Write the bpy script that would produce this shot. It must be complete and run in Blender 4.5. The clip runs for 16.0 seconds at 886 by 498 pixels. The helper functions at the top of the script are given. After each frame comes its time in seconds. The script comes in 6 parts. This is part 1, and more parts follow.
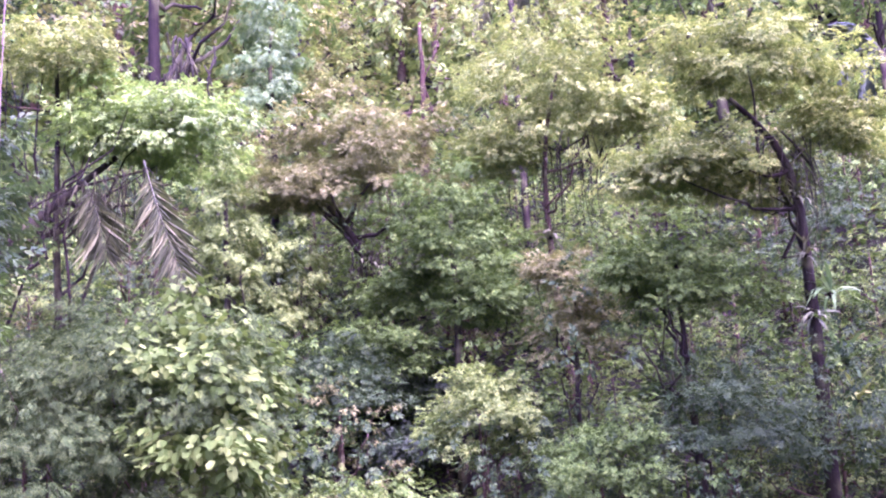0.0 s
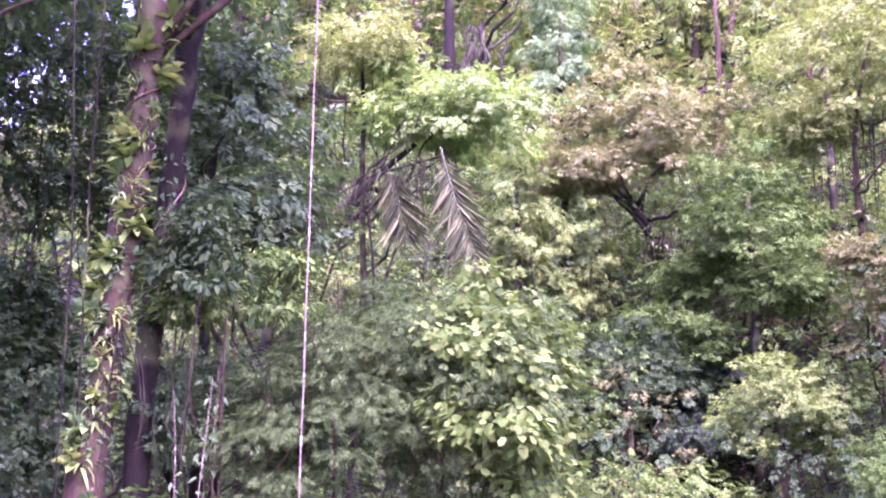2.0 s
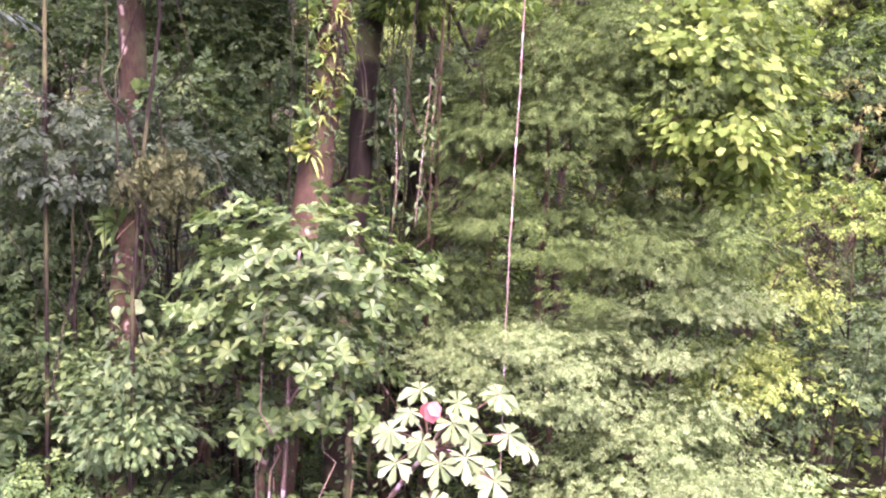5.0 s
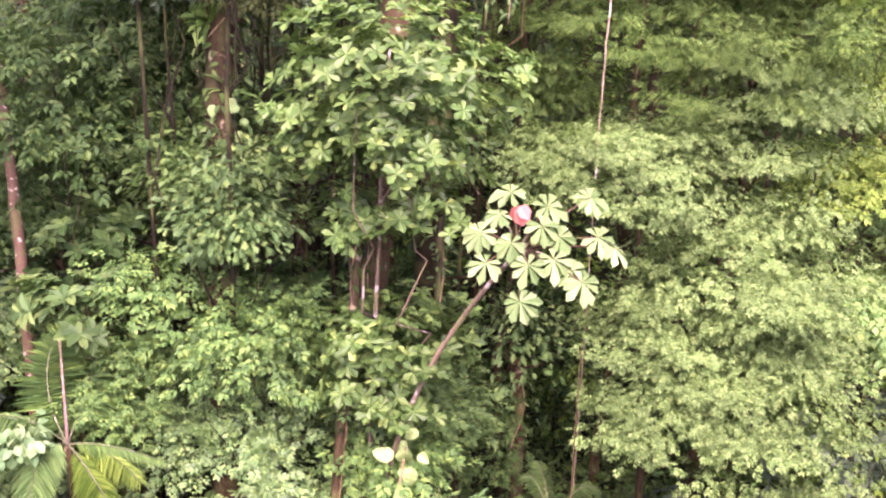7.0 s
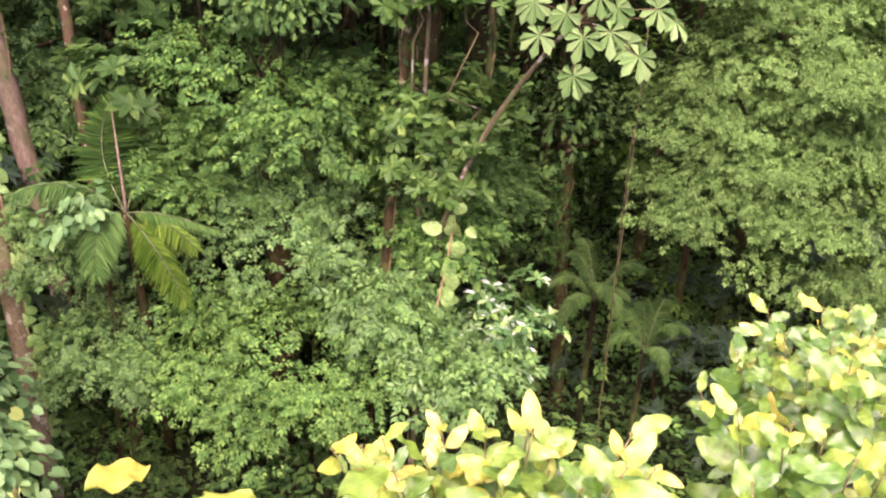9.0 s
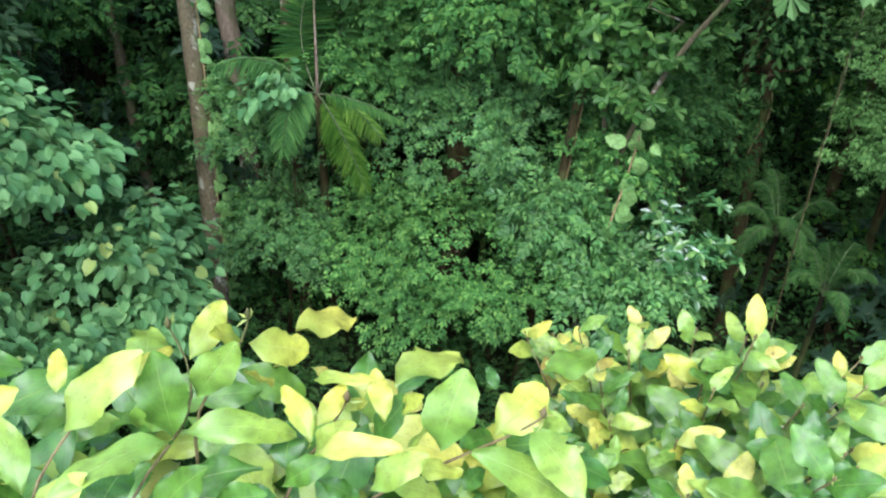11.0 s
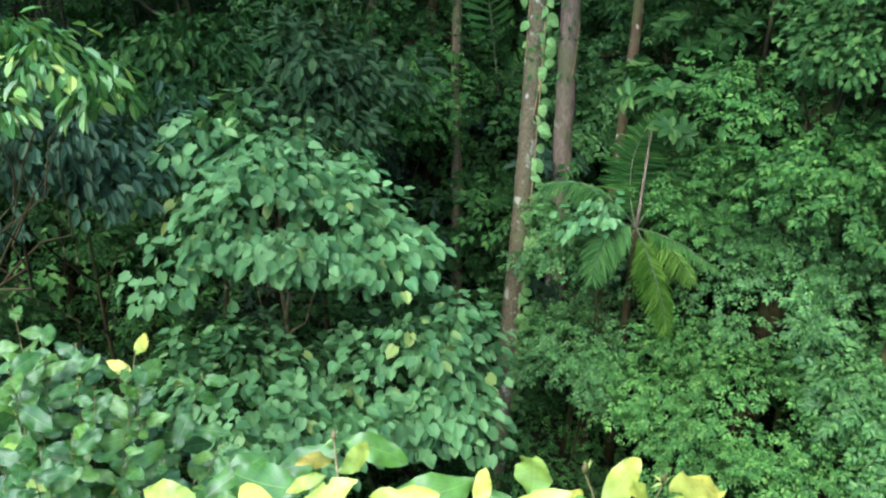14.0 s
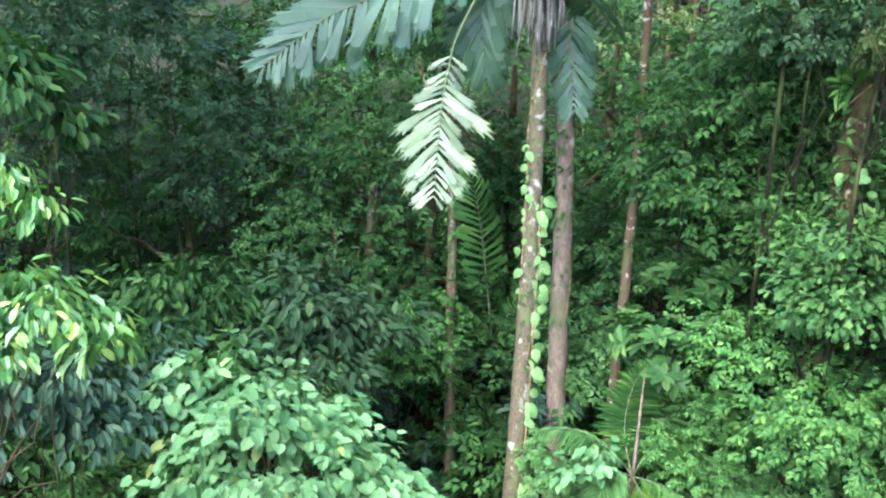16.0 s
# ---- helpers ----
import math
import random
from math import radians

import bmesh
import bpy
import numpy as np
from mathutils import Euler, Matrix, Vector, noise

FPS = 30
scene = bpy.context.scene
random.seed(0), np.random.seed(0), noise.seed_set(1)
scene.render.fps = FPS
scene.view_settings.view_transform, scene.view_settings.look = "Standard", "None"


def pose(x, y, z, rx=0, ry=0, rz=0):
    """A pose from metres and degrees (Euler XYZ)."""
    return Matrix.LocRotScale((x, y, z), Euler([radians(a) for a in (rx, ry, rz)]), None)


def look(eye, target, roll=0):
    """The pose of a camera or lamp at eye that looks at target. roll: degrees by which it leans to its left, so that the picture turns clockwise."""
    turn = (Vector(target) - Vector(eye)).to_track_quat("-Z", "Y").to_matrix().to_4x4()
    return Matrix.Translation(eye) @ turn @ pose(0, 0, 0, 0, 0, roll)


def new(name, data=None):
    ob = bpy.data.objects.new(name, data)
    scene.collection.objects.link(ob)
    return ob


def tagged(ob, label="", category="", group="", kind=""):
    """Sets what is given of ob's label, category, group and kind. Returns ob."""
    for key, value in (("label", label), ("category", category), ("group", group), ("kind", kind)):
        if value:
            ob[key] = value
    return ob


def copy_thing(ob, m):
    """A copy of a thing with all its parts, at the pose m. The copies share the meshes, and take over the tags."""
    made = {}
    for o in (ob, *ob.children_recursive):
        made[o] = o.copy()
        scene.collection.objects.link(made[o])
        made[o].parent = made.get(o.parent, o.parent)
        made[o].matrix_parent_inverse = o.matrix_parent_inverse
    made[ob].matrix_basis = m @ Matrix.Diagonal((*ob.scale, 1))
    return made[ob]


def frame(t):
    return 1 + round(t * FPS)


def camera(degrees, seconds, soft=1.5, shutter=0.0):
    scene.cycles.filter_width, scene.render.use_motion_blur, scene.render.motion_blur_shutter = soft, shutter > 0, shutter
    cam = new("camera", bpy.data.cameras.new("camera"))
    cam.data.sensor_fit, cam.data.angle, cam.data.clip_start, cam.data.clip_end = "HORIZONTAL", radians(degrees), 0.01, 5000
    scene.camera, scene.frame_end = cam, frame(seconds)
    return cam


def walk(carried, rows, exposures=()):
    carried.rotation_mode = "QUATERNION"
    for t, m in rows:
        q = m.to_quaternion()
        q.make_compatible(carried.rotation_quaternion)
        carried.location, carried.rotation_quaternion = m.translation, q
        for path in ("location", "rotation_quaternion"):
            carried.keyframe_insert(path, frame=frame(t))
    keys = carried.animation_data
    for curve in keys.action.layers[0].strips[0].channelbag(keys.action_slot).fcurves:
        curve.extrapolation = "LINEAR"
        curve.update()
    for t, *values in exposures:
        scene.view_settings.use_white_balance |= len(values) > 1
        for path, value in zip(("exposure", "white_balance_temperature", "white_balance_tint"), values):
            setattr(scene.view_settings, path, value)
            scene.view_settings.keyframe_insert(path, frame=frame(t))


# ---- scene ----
cam = camera(49.17, 16.0, soft=2.2)
EYE = Vector((0, 0, 10))
walk(cam, [
    (0.0, pose(0.000, 0.003, 9.998, 101.03, 3.07, 0.60)),
    (0.5, pose(0.005, 0.012, 9.996, 100.95, 1.92, 4.00)),
    (1.0, pose(0.000, 0.021, 9.999, 100.93, 0.54, 8.51)),
    (1.5, pose(-0.009, 0.029, 9.999, 100.83, 0.30, 12.96)),
    (2.0, pose(-0.021, 0.038, 10.001, 100.41, -0.32, 17.24)),
    (2.5, pose(-0.045, 0.046, 10.009, 98.86, -1.13, 20.94)),
    (3.0, pose(-0.060, 0.054, 10.009, 96.26, -1.56, 22.43)),
    (3.5, pose(-0.077, 0.058, 10.000, 92.54, -2.30, 24.75)),
    (4.0, pose(-0.093, 0.060, 9.999, 89.67, -2.80, 27.02)),
    (4.2, pose(-0.100, 0.060, 9.999, 88.24, -3.05, 27.22)),
    (6.3, pose(-0.135, 0.115, 10.077, 74.34, -1.73, 33.45)),
    (6.5, pose(-0.138, 0.121, 10.077, 73.25, -1.79, 33.86)),
    (7.0, pose(-0.145, 0.137, 10.073, 70.29, -2.00, 34.85)),
    (7.5, pose(-0.155, 0.148, 10.062, 67.28, -2.06, 35.35)),
    (8.0, pose(-0.156, 0.162, 10.040, 64.49, -1.87, 34.50)),
    (8.5, pose(-0.162, 0.172, 10.013, 61.26, -1.38, 35.37)),
    (8.7, pose(-0.167, 0.176, 10.005, 59.25, -1.51, 36.23)),
    (10.8, pose(-0.222, 0.158, 9.936, 52.18, -0.95, 47.71)),
    (11.0, pose(-0.227, 0.149, 9.936, 51.52, -1.24, 49.89)),
    (11.5, pose(-0.238, 0.122, 9.944, 51.41, -1.28, 55.33)),
    (12.0, pose(-0.249, 0.098, 9.951, 51.61, -0.68, 60.36)),
    (12.5, pose(-0.269, 0.080, 9.945, 52.25, -0.36, 64.79)),
    (13.0, pose(-0.270, 0.059, 9.960, 53.40, -0.32, 68.27)),
    (13.5, pose(-0.271, 0.048, 9.971, 55.21, -0.46, 69.79)),
    (14.0, pose(-0.271, 0.044, 9.981, 58.53, -0.70, 70.33)),
    (14.5, pose(-0.270, 0.037, 10.005, 62.43, -0.66, 70.35)),
    (15.0, pose(-0.265, 0.036, 10.023, 66.10, -0.79, 70.65)),
    (15.5, pose(-0.262, 0.032, 10.037, 69.37, -1.30, 70.78)),
    (16.0, pose(-0.262, 0.028, 10.048, 72.59, -1.67, 70.31)),
], exposures=[(0.0, 3.94, 5380, 145), (2.0, 4.08, 5500, 146), (4.2, 4.16, 5920, 128), (6.3, 3.87, 6450, 98), (7.5, 3.8, 6700, 86), (8.7, 3.17, 7050, 66), (10.8, 2.19, 5430, 16), (12.5, 2.16, 5390, 15), (14.0, 2.42, 5350, 13), (15.0, 3.2, 5400, 20), (16.0, 3.48, 5360, 24)])

# ---------------------------------------------------------------- world and light
world = bpy.data.worlds.new("overcast_sky")
scene.world = world
world.use_nodes = True
wn = world.node_tree.nodes
sky = wn.new("ShaderNodeTexSky")
sky.sky_type, sky.sun_disc = "NISHITA", False
SUN_EL, SUN_AZ = radians(58), radians(148)
sky.sun_elevation, sky.sun_rotation = SUN_EL, SUN_AZ
sky.dust_density, sky.air_density = 3.0, 1.0
world.node_tree.links.new(sky.outputs[0], wn["Background"].inputs[0])
wn["Background"].inputs[1].default_value = 0.15
sun = new("sun", bpy.data.lights.new("sun", "SUN"))
sun.data.energy, sun.data.angle, sun.data.color = 1.5, radians(60), (1.0, 0.96, 0.9)
sun_dir = Vector((math.sin(SUN_AZ) * math.cos(SUN_EL), math.cos(SUN_AZ) * math.cos(SUN_EL), math.sin(SUN_EL)))
sun.matrix_world = look(sun_dir * 120, (0, 0, 0))


# ---------------------------------------------------------------- materials
def nodes_of(name):
    m = bpy.data.materials.new(name)
    m.use_nodes = True
    return m, m.node_tree.nodes, m.node_tree.links


def ramp_of(n, stops):
    r = n.new("ShaderNodeValToRGB")
    while len(r.color_ramp.elements) < len(stops):
        r.color_ramp.elements.new(0.5)
    for e, (p, c) in zip(r.color_ramp.elements, stops):
        e.position, e.color = p, (*c, 1)
    return r


def leaf_material(name, stops, rough=0.55, thin=0.32, spec=0.12, veins=False, tone=1.0, rib_colour=(0.3, 0.4, 0.1), base_colour=None):
    """Foliage: each leaf takes its own colour, patches of the crown differ, and light shines through."""
    m, n, l = nodes_of(name)
    bsdf, out = n["Principled BSDF"], n["Material Output"]
    geo = n.new("ShaderNodeNewGeometry")
    info = n.new("ShaderNodeObjectInfo")
    add = n.new("ShaderNodeMath")
    add.operation = "ADD"
    frac = n.new("ShaderNodeMath")
    frac.operation = "FRACT"
    l.new(geo.outputs["Random Per Island"], add.inputs[0])
    l.new(info.outputs["Random"], add.inputs[1])
    l.new(add.outputs[0], frac.inputs[0])
    ramp = ramp_of(n, stops)
    l.new(frac.outputs[0], ramp.inputs[0])
    noi = n.new("ShaderNodeTexNoise")
    noi.inputs["Scale"].default_value, noi.inputs["Detail"].default_value = (6.0 if veins else 0.9), 3
    tex = n.new("ShaderNodeTexCoord")
    l.new(tex.outputs["Object"], noi.inputs["Vector"])
    span = n.new("ShaderNodeMapRange")
    span.inputs[1].default_value, span.inputs[2].default_value = 0.3, 0.7
    span.inputs[3].default_value, span.inputs[4].default_value = 0.68 * tone, 1.3 * tone
    l.new(noi.outputs[0], span.inputs[0])
    mul = n.new("ShaderNodeMix")
    mul.data_type, mul.blend_type = "RGBA", "MULTIPLY"
    mul.inputs[0].default_value = 1.0
    l.new(ramp.outputs[0], mul.inputs[6])
    l.new(span.outputs[0], mul.inputs[7])
    colour = mul.outputs[2]
    if veins:
        # midrib and side veins from the leaf's own coordinates, brown specks
        uv = n.new("ShaderNodeUVMap")
        sep = n.new("ShaderNodeSeparateXYZ")
        l.new(uv.outputs[0], sep.inputs[0])
        ab = n.new("ShaderNodeMath")
        ab.operation = "ABSOLUTE"
        l.new(sep.outputs[1], ab.inputs[0])
        rib = n.new("ShaderNodeMapRange")
        rib.inputs[1].default_value, rib.inputs[2].default_value = 0.0, 0.05
        rib.inputs[3].default_value, rib.inputs[4].default_value = 1.0, 0.0
        l.new(ab.outputs[0], rib.inputs[0])
        ph = n.new("ShaderNodeMath")
        ph.operation = "MULTIPLY_ADD"
        l.new(ab.outputs[0], ph.inputs[0])
        ph.inputs[1].default_value = -0.55
        l.new(sep.outputs[0], ph.inputs[2])
        sn = n.new("ShaderNodeMath")
        sn.operation = "MULTIPLY"
        l.new(ph.outputs[0], sn.inputs[0])
        sn.inputs[1].default_value = 50
        si = n.new("ShaderNodeMath")
        si.operation = "SINE"
        l.new(sn.outputs[0], si.inputs[0])
        sv = n.new("ShaderNodeMapRange")
        sv.inputs[1].default_value, sv.inputs[2].default_value = 0.8, 1.0
        sv.inputs[3].default_value, sv.inputs[4].default_value = 0.0, 0.22
        l.new(si.outputs[0], sv.inputs[0])
        mx = n.new("ShaderNodeMath")
        mx.operation = "MAXIMUM"
        l.new(rib.outputs[0], mx.inputs[0])
        l.new(sv.outputs[0], mx.inputs[1])
        light = n.new("ShaderNodeMix")
        light.data_type = "RGBA"
        l.new(mx.outputs[0], light.inputs[0])
        l.new(colour, light.inputs[6])
        light.inputs[7].default_value = (*rib_colour, 1)
        dim = n.new("ShaderNodeMath")
        dim.operation = "MULTIPLY"
        dim.inputs[1].default_value = 0.4
        l.new(mx.outputs[0], dim.inputs[0])
        l.new(dim.outputs[0], light.inputs[0])
        if base_colour:
            grad = n.new("ShaderNodeMapRange")
            grad.inputs[1].default_value, grad.inputs[2].default_value = 0.75, 0.05
            l.new(sep.outputs[0], grad.inputs[0])
            wob = n.new("ShaderNodeMath")
            wob.operation = "MULTIPLY"
            l.new(grad.outputs[0], wob.inputs[0])
            l.new(noi.outputs[0], wob.inputs[1])
            gm = n.new("ShaderNodeMix")
            gm.data_type = "RGBA"
            l.new(wob.outputs[0], gm.inputs[0])
            l.new(light.outputs[2], gm.inputs[6])
            gm.inputs[7].default_value = (*base_colour, 1)
            light = gm
        sp = n.new("ShaderNodeTexNoise")
        sp.inputs["Scale"].default_value = 45
        l.new(tex.outputs["Object"], sp.inputs["Vector"])
        sm = n.new("ShaderNodeMapRange")
        sm.inputs[1].default_value, sm.inputs[2].default_value = 0.68, 0.72
        l.new(sp.outputs[0], sm.inputs[0])
        spot = n.new("ShaderNodeMix")
        spot.data_type = "RGBA"
        l.new(sm.outputs[0], spot.inputs[0])
        l.new(light.outputs[2], spot.inputs[6])
        spot.inputs[7].default_value = (0.12, 0.06, 0.02, 1)
        colour = spot.outputs[2]
        bump = n.new("ShaderNodeBump")
        bump.inputs["Strength"].default_value, bump.inputs["Distance"].default_value = 0.3, 0.002
        l.new(mx.outputs[0], bump.inputs["Height"])
        l.new(bump.outputs[0], bsdf.inputs["Normal"])
    l.new(colour, bsdf.inputs["Base Color"])
    bsdf.inputs["Roughness"].default_value = rough
    bsdf.inputs["Specular IOR Level"].default_value = spec
    tr = n.new("ShaderNodeBsdfTranslucent")
    warm = n.new("ShaderNodeMix")
    warm.data_type, warm.blend_type = "RGBA", "MULTIPLY"
    warm.inputs[0].default_value = 1.0
    l.new(colour, warm.inputs[6])
    warm.inputs[7].default_value = (1.15, 1.25, 0.65, 1)
    l.new(warm.outputs[2], tr.inputs[0])
    mix = n.new("ShaderNodeMixShader")
    mix.inputs[0].default_value = thin
    l.new(bsdf.outputs[0], mix.inputs[1])
    l.new(tr.outputs[0], mix.inputs[2])
    l.new(mix.outputs[0], out.inputs[0])
    return m


def bark_material(name, dark, light, patch, patch_at=0.62, scale=6.0, moss=(0.06, 0.08, 0.02)):
    m, n, l = nodes_of(name)
    bsdf = n["Principled BSDF"]
    tex = n.new("ShaderNodeTexCoord")
    mp = n.new("ShaderNodeMapping")
    mp.inputs["Scale"].default_value = (1, 1, 0.25)
    l.new(tex.outputs["Object"], mp.inputs[0])
    fine = n.new("ShaderNodeTexNoise")
    fine.inputs["Scale"].default_value, fine.inputs["Detail"].default_value, fine.inputs["Roughness"].default_value = scale * 4, 6, 0.7
    l.new(mp.outputs[0], fine.inputs["Vector"])
    r1 = ramp_of(n, [(0.3, dark), (0.7, light)])
    l.new(fine.outputs[0], r1.inputs[0])
    blot = n.new("ShaderNodeTexNoise")
    blot.inputs["Scale"].default_value, blot.inputs["Detail"].default_value = scale * 0.45, 5
    l.new(tex.outputs["Object"], blot.inputs["Vector"])
    k = n.new("ShaderNodeMapRange")
    k.inputs[1].default_value, k.inputs[2].default_value = patch_at, patch_at + 0.07
    l.new(blot.outputs[0], k.inputs[0])
    mix = n.new("ShaderNodeMix")
    mix.data_type = "RGBA"
    l.new(k.outputs[0], mix.inputs[0])
    l.new(r1.outputs[0], mix.inputs[6])
    mix.inputs[7].default_value = (*patch, 1)
    ms = n.new("ShaderNodeTexNoise")
    ms.inputs["Scale"].default_value, ms.inputs["Detail"].default_value = scale * 0.3, 4
    mp2 = n.new("ShaderNodeMapping")
    mp2.inputs["Location"].default_value = (7, 3, 1)
    l.new(tex.outputs["Object"], mp2.inputs[0])
    l.new(mp2.outputs[0], ms.inputs["Vector"])
    k2 = n.new("ShaderNodeMapRange")
    k2.inputs[1].default_value, k2.inputs[2].default_value = 0.5, 0.68
    k2.inputs[4].default_value = 0.75
    l.new(ms.outputs[0], k2.inputs[0])
    mix2 = n.new("ShaderNodeMix")
    mix2.data_type = "RGBA"
    l.new(k2.outputs[0], mix2.inputs[0])
    l.new(mix.outputs[2], mix2.inputs[6])
    mix2.inputs[7].default_value = (*moss, 1)
    l.new(mix2.outputs[2], bsdf.inputs["Base Color"])
    bsdf.inputs["Roughness"].default_value = 0.85
    bsdf.inputs["Specular IOR Level"].default_value = 0.1
    bump = n.new("ShaderNodeBump")
    bump.inputs["Strength"].default_value, bump.inputs["Distance"].default_value = 0.6, 0.02
    l.new(fine.outputs[0], bump.inputs["Height"])
    l.new(bump.outputs[0], bsdf.inputs["Normal"])
    return m


LEAF = {
    "green": leaf_material("leaf_green", [(0, (0.032, 0.098, 0.02)), (0.6, (0.058, 0.15, 0.03)), (1, (0.105, 0.215, 0.037))]),
    "mid": leaf_material("leaf_mid", [(0, (0.026, 0.075, 0.018)), (0.7, (0.049, 0.116, 0.026)), (1, (0.088, 0.167, 0.037))], spec=0.1),
    # dark: dark-leaved plants, and foliage whose shade is put into the colour
    "dark": leaf_material("leaf_dark_and_shaded", [(0, (0.013, 0.041, 0.009)), (0.7, (0.025, 0.065, 0.013)), (1, (0.044, 0.092, 0.018))], spec=0.06),
    "blue": leaf_material("leaf_blue_green", [(0, (0.025, 0.06, 0.03)), (0.7, (0.04, 0.085, 0.04)), (1, (0.07, 0.12, 0.055))]),
    "pale": leaf_material("leaf_pale", [(0, (0.039, 0.094, 0.02)), (0.6, (0.067, 0.139, 0.031)), (1, (0.105, 0.191, 0.048))], spec=0.08),
    "yellow": leaf_material("leaf_yellow_green", [(0, (0.077, 0.149, 0.022)), (0.6, (0.14, 0.232, 0.033)), (1, (0.239, 0.335, 0.056))], spec=0.05),
    "brown": leaf_material("leaf_brownish", [(0, (0.069, 0.104, 0.022)), (0.5, (0.116, 0.157, 0.034)), (0.8, (0.128, 0.179, 0.038)), (1, (0.214, 0.243, 0.06))], spec=0.05),
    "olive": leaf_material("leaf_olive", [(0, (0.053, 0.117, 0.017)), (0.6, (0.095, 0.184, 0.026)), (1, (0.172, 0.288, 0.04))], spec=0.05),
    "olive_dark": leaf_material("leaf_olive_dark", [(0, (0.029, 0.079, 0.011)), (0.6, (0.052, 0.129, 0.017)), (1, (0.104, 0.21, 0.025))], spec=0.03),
    "grey": leaf_material("leaf_grey_green", [(0, (0.045, 0.071, 0.02)), (0.6, (0.075, 0.11, 0.033)), (1, (0.13, 0.157, 0.051))]),
    "shiny": leaf_material("leaf_shiny", [(0, (0.03, 0.09, 0.025)), (0.7, (0.055, 0.14, 0.035)), (1, (0.12, 0.22, 0.05))], rough=0.22, spec=0.7, thin=0.15),
    "lime": leaf_material("leaf_lime", [(0, (0.05, 0.13, 0.03)), (0.6, (0.08, 0.2, 0.04)), (1, (0.16, 0.3, 0.06))]),
    "rosette": leaf_material("leaf_glossy", [(0, (0.026, 0.074, 0.013)), (0.6, (0.048, 0.118, 0.021)), (0.95, (0.082, 0.165, 0.034)), (1, (0.13, 0.22, 0.04))], rough=0.45, spec=0.14),
    "heart": leaf_material("leaf_heart", [(0, (0.057, 0.145, 0.047)), (0.5, (0.103, 0.222, 0.071)), (0.96, (0.160, 0.299, 0.102)), (1, (0.249, 0.318, 0.076))], rough=0.42),
    "fresh": leaf_material("leaf_fresh", [(0, (0.07, 0.175, 0.022)), (0.6, (0.125, 0.27, 0.034)), (1, (0.21, 0.38, 0.055))], rough=0.5, spec=0.16),
    "lush": leaf_material("leaf_lush", [(0, (0.046, 0.126, 0.032)), (0.6, (0.083, 0.193, 0.047)), (1, (0.137, 0.269, 0.064))], spec=0.25, rough=0.45),
    "feather": leaf_material("leaf_feather", [(0, (0.018, 0.049, 0.009)), (0.6, (0.034, 0.08, 0.014)), (1, (0.069, 0.132, 0.023))], spec=0.03),
    "cecropia": leaf_material("leaf_cecropia", [(0, (0.064, 0.141, 0.037)), (0.6, (0.101, 0.187, 0.055)), (1, (0.147, 0.243, 0.083))], rough=0.5),
    "bright": leaf_material("leaf_bright", [(0, (0.04, 0.115, 0.025)), (0.5, (0.075, 0.18, 0.036)), (0.9, (0.17, 0.29, 0.06)), (1, (0.30, 0.38, 0.075))], rough=0.35, spec=0.35),
    # deep: a darker green that paints deep shade into the leaves
    "deep": leaf_material("leaf_deep_shade", [(0, (0.015, 0.040, 0.011)), (0.7, (0.027, 0.061, 0.019)), (1, (0.046, 0.088, 0.025))]),
    "palm": leaf_material("leaf_palm", [(0, (0.028, 0.066, 0.03)), (1, (0.055, 0.105, 0.045))], rough=0.45, spec=0.3, thin=0.2),
    "palm_pale": leaf_material("leaf_palm_pale", [(0, (0.045, 0.08, 0.026)), (0.6, (0.085, 0.125, 0.045)), (1, (0.18, 0.22, 0.10))], rough=0.42, spec=0.35, thin=0.2),
    "vine_pale": leaf_material("leaf_vine_pale", [(0, (0.039, 0.1, 0.011)), (0.6, (0.069, 0.15, 0.018)), (1, (0.13, 0.23, 0.032))], spec=0.04),
    "dead": leaf_material("leaf_dead", [(0, (0.039, 0.065, 0.018)), (0.6, (0.078, 0.124, 0.034)), (1, (0.195, 0.26, 0.078))], rough=0.7, thin=0.15, spec=0.2),
    "drab": leaf_material("leaf_drab", [(0, (0.018, 0.032, 0.008)), (0.6, (0.034, 0.056, 0.014)), (1, (0.07, 0.1, 0.026))], spec=0.03),
    "red": leaf_material("leaf_red", [(0, (0.2, 0.055, 0.035)), (1, (0.36, 0.14, 0.09))], rough=0.6, spec=0.12),
    "near": leaf_material("leaf_near_green", [(0, (0.044, 0.122, 0.015)), (0.6, (0.078, 0.183, 0.021)), (1, (0.139, 0.243, 0.028))], rough=0.32, spec=0.5, veins=True),
    "near_dark": leaf_material("leaf_near_dark", [(0, (0.023, 0.076, 0.012)), (0.6, (0.043, 0.117, 0.017)), (1, (0.078, 0.167, 0.022))], rough=0.36, spec=0.4, veins=True, thin=0.2),
    "near_yellow": leaf_material("leaf_near_yellow", [(0, (0.277, 0.347, 0.045)), (0.3, (0.391, 0.408, 0.051)), (0.75, (0.473, 0.449, 0.064)), (0.92, (0.555, 0.52, 0.115)), (1, (0.391, 0.306, 0.057))], rough=0.3, spec=0.35, veins=True, thin=0.3, rib_colour=(0.55, 0.52, 0.2), base_colour=(0.092, 0.224, 0.038)),
    "near_lime": leaf_material("leaf_near_lime", [(0, (0.151, 0.272, 0.035)), (0.5, (0.237, 0.338, 0.044)), (1, (0.359, 0.413, 0.062))], rough=0.3, spec=0.45, veins=True, thin=0.3, rib_colour=(0.42, 0.5, 0.16), base_colour=(0.085, 0.216, 0.035)),
    "vine": leaf_material("leaf_vine", [(0, (0.11, 0.235, 0.06)), (1, (0.2, 0.34, 0.1))], rough=0.4, veins=True),
}
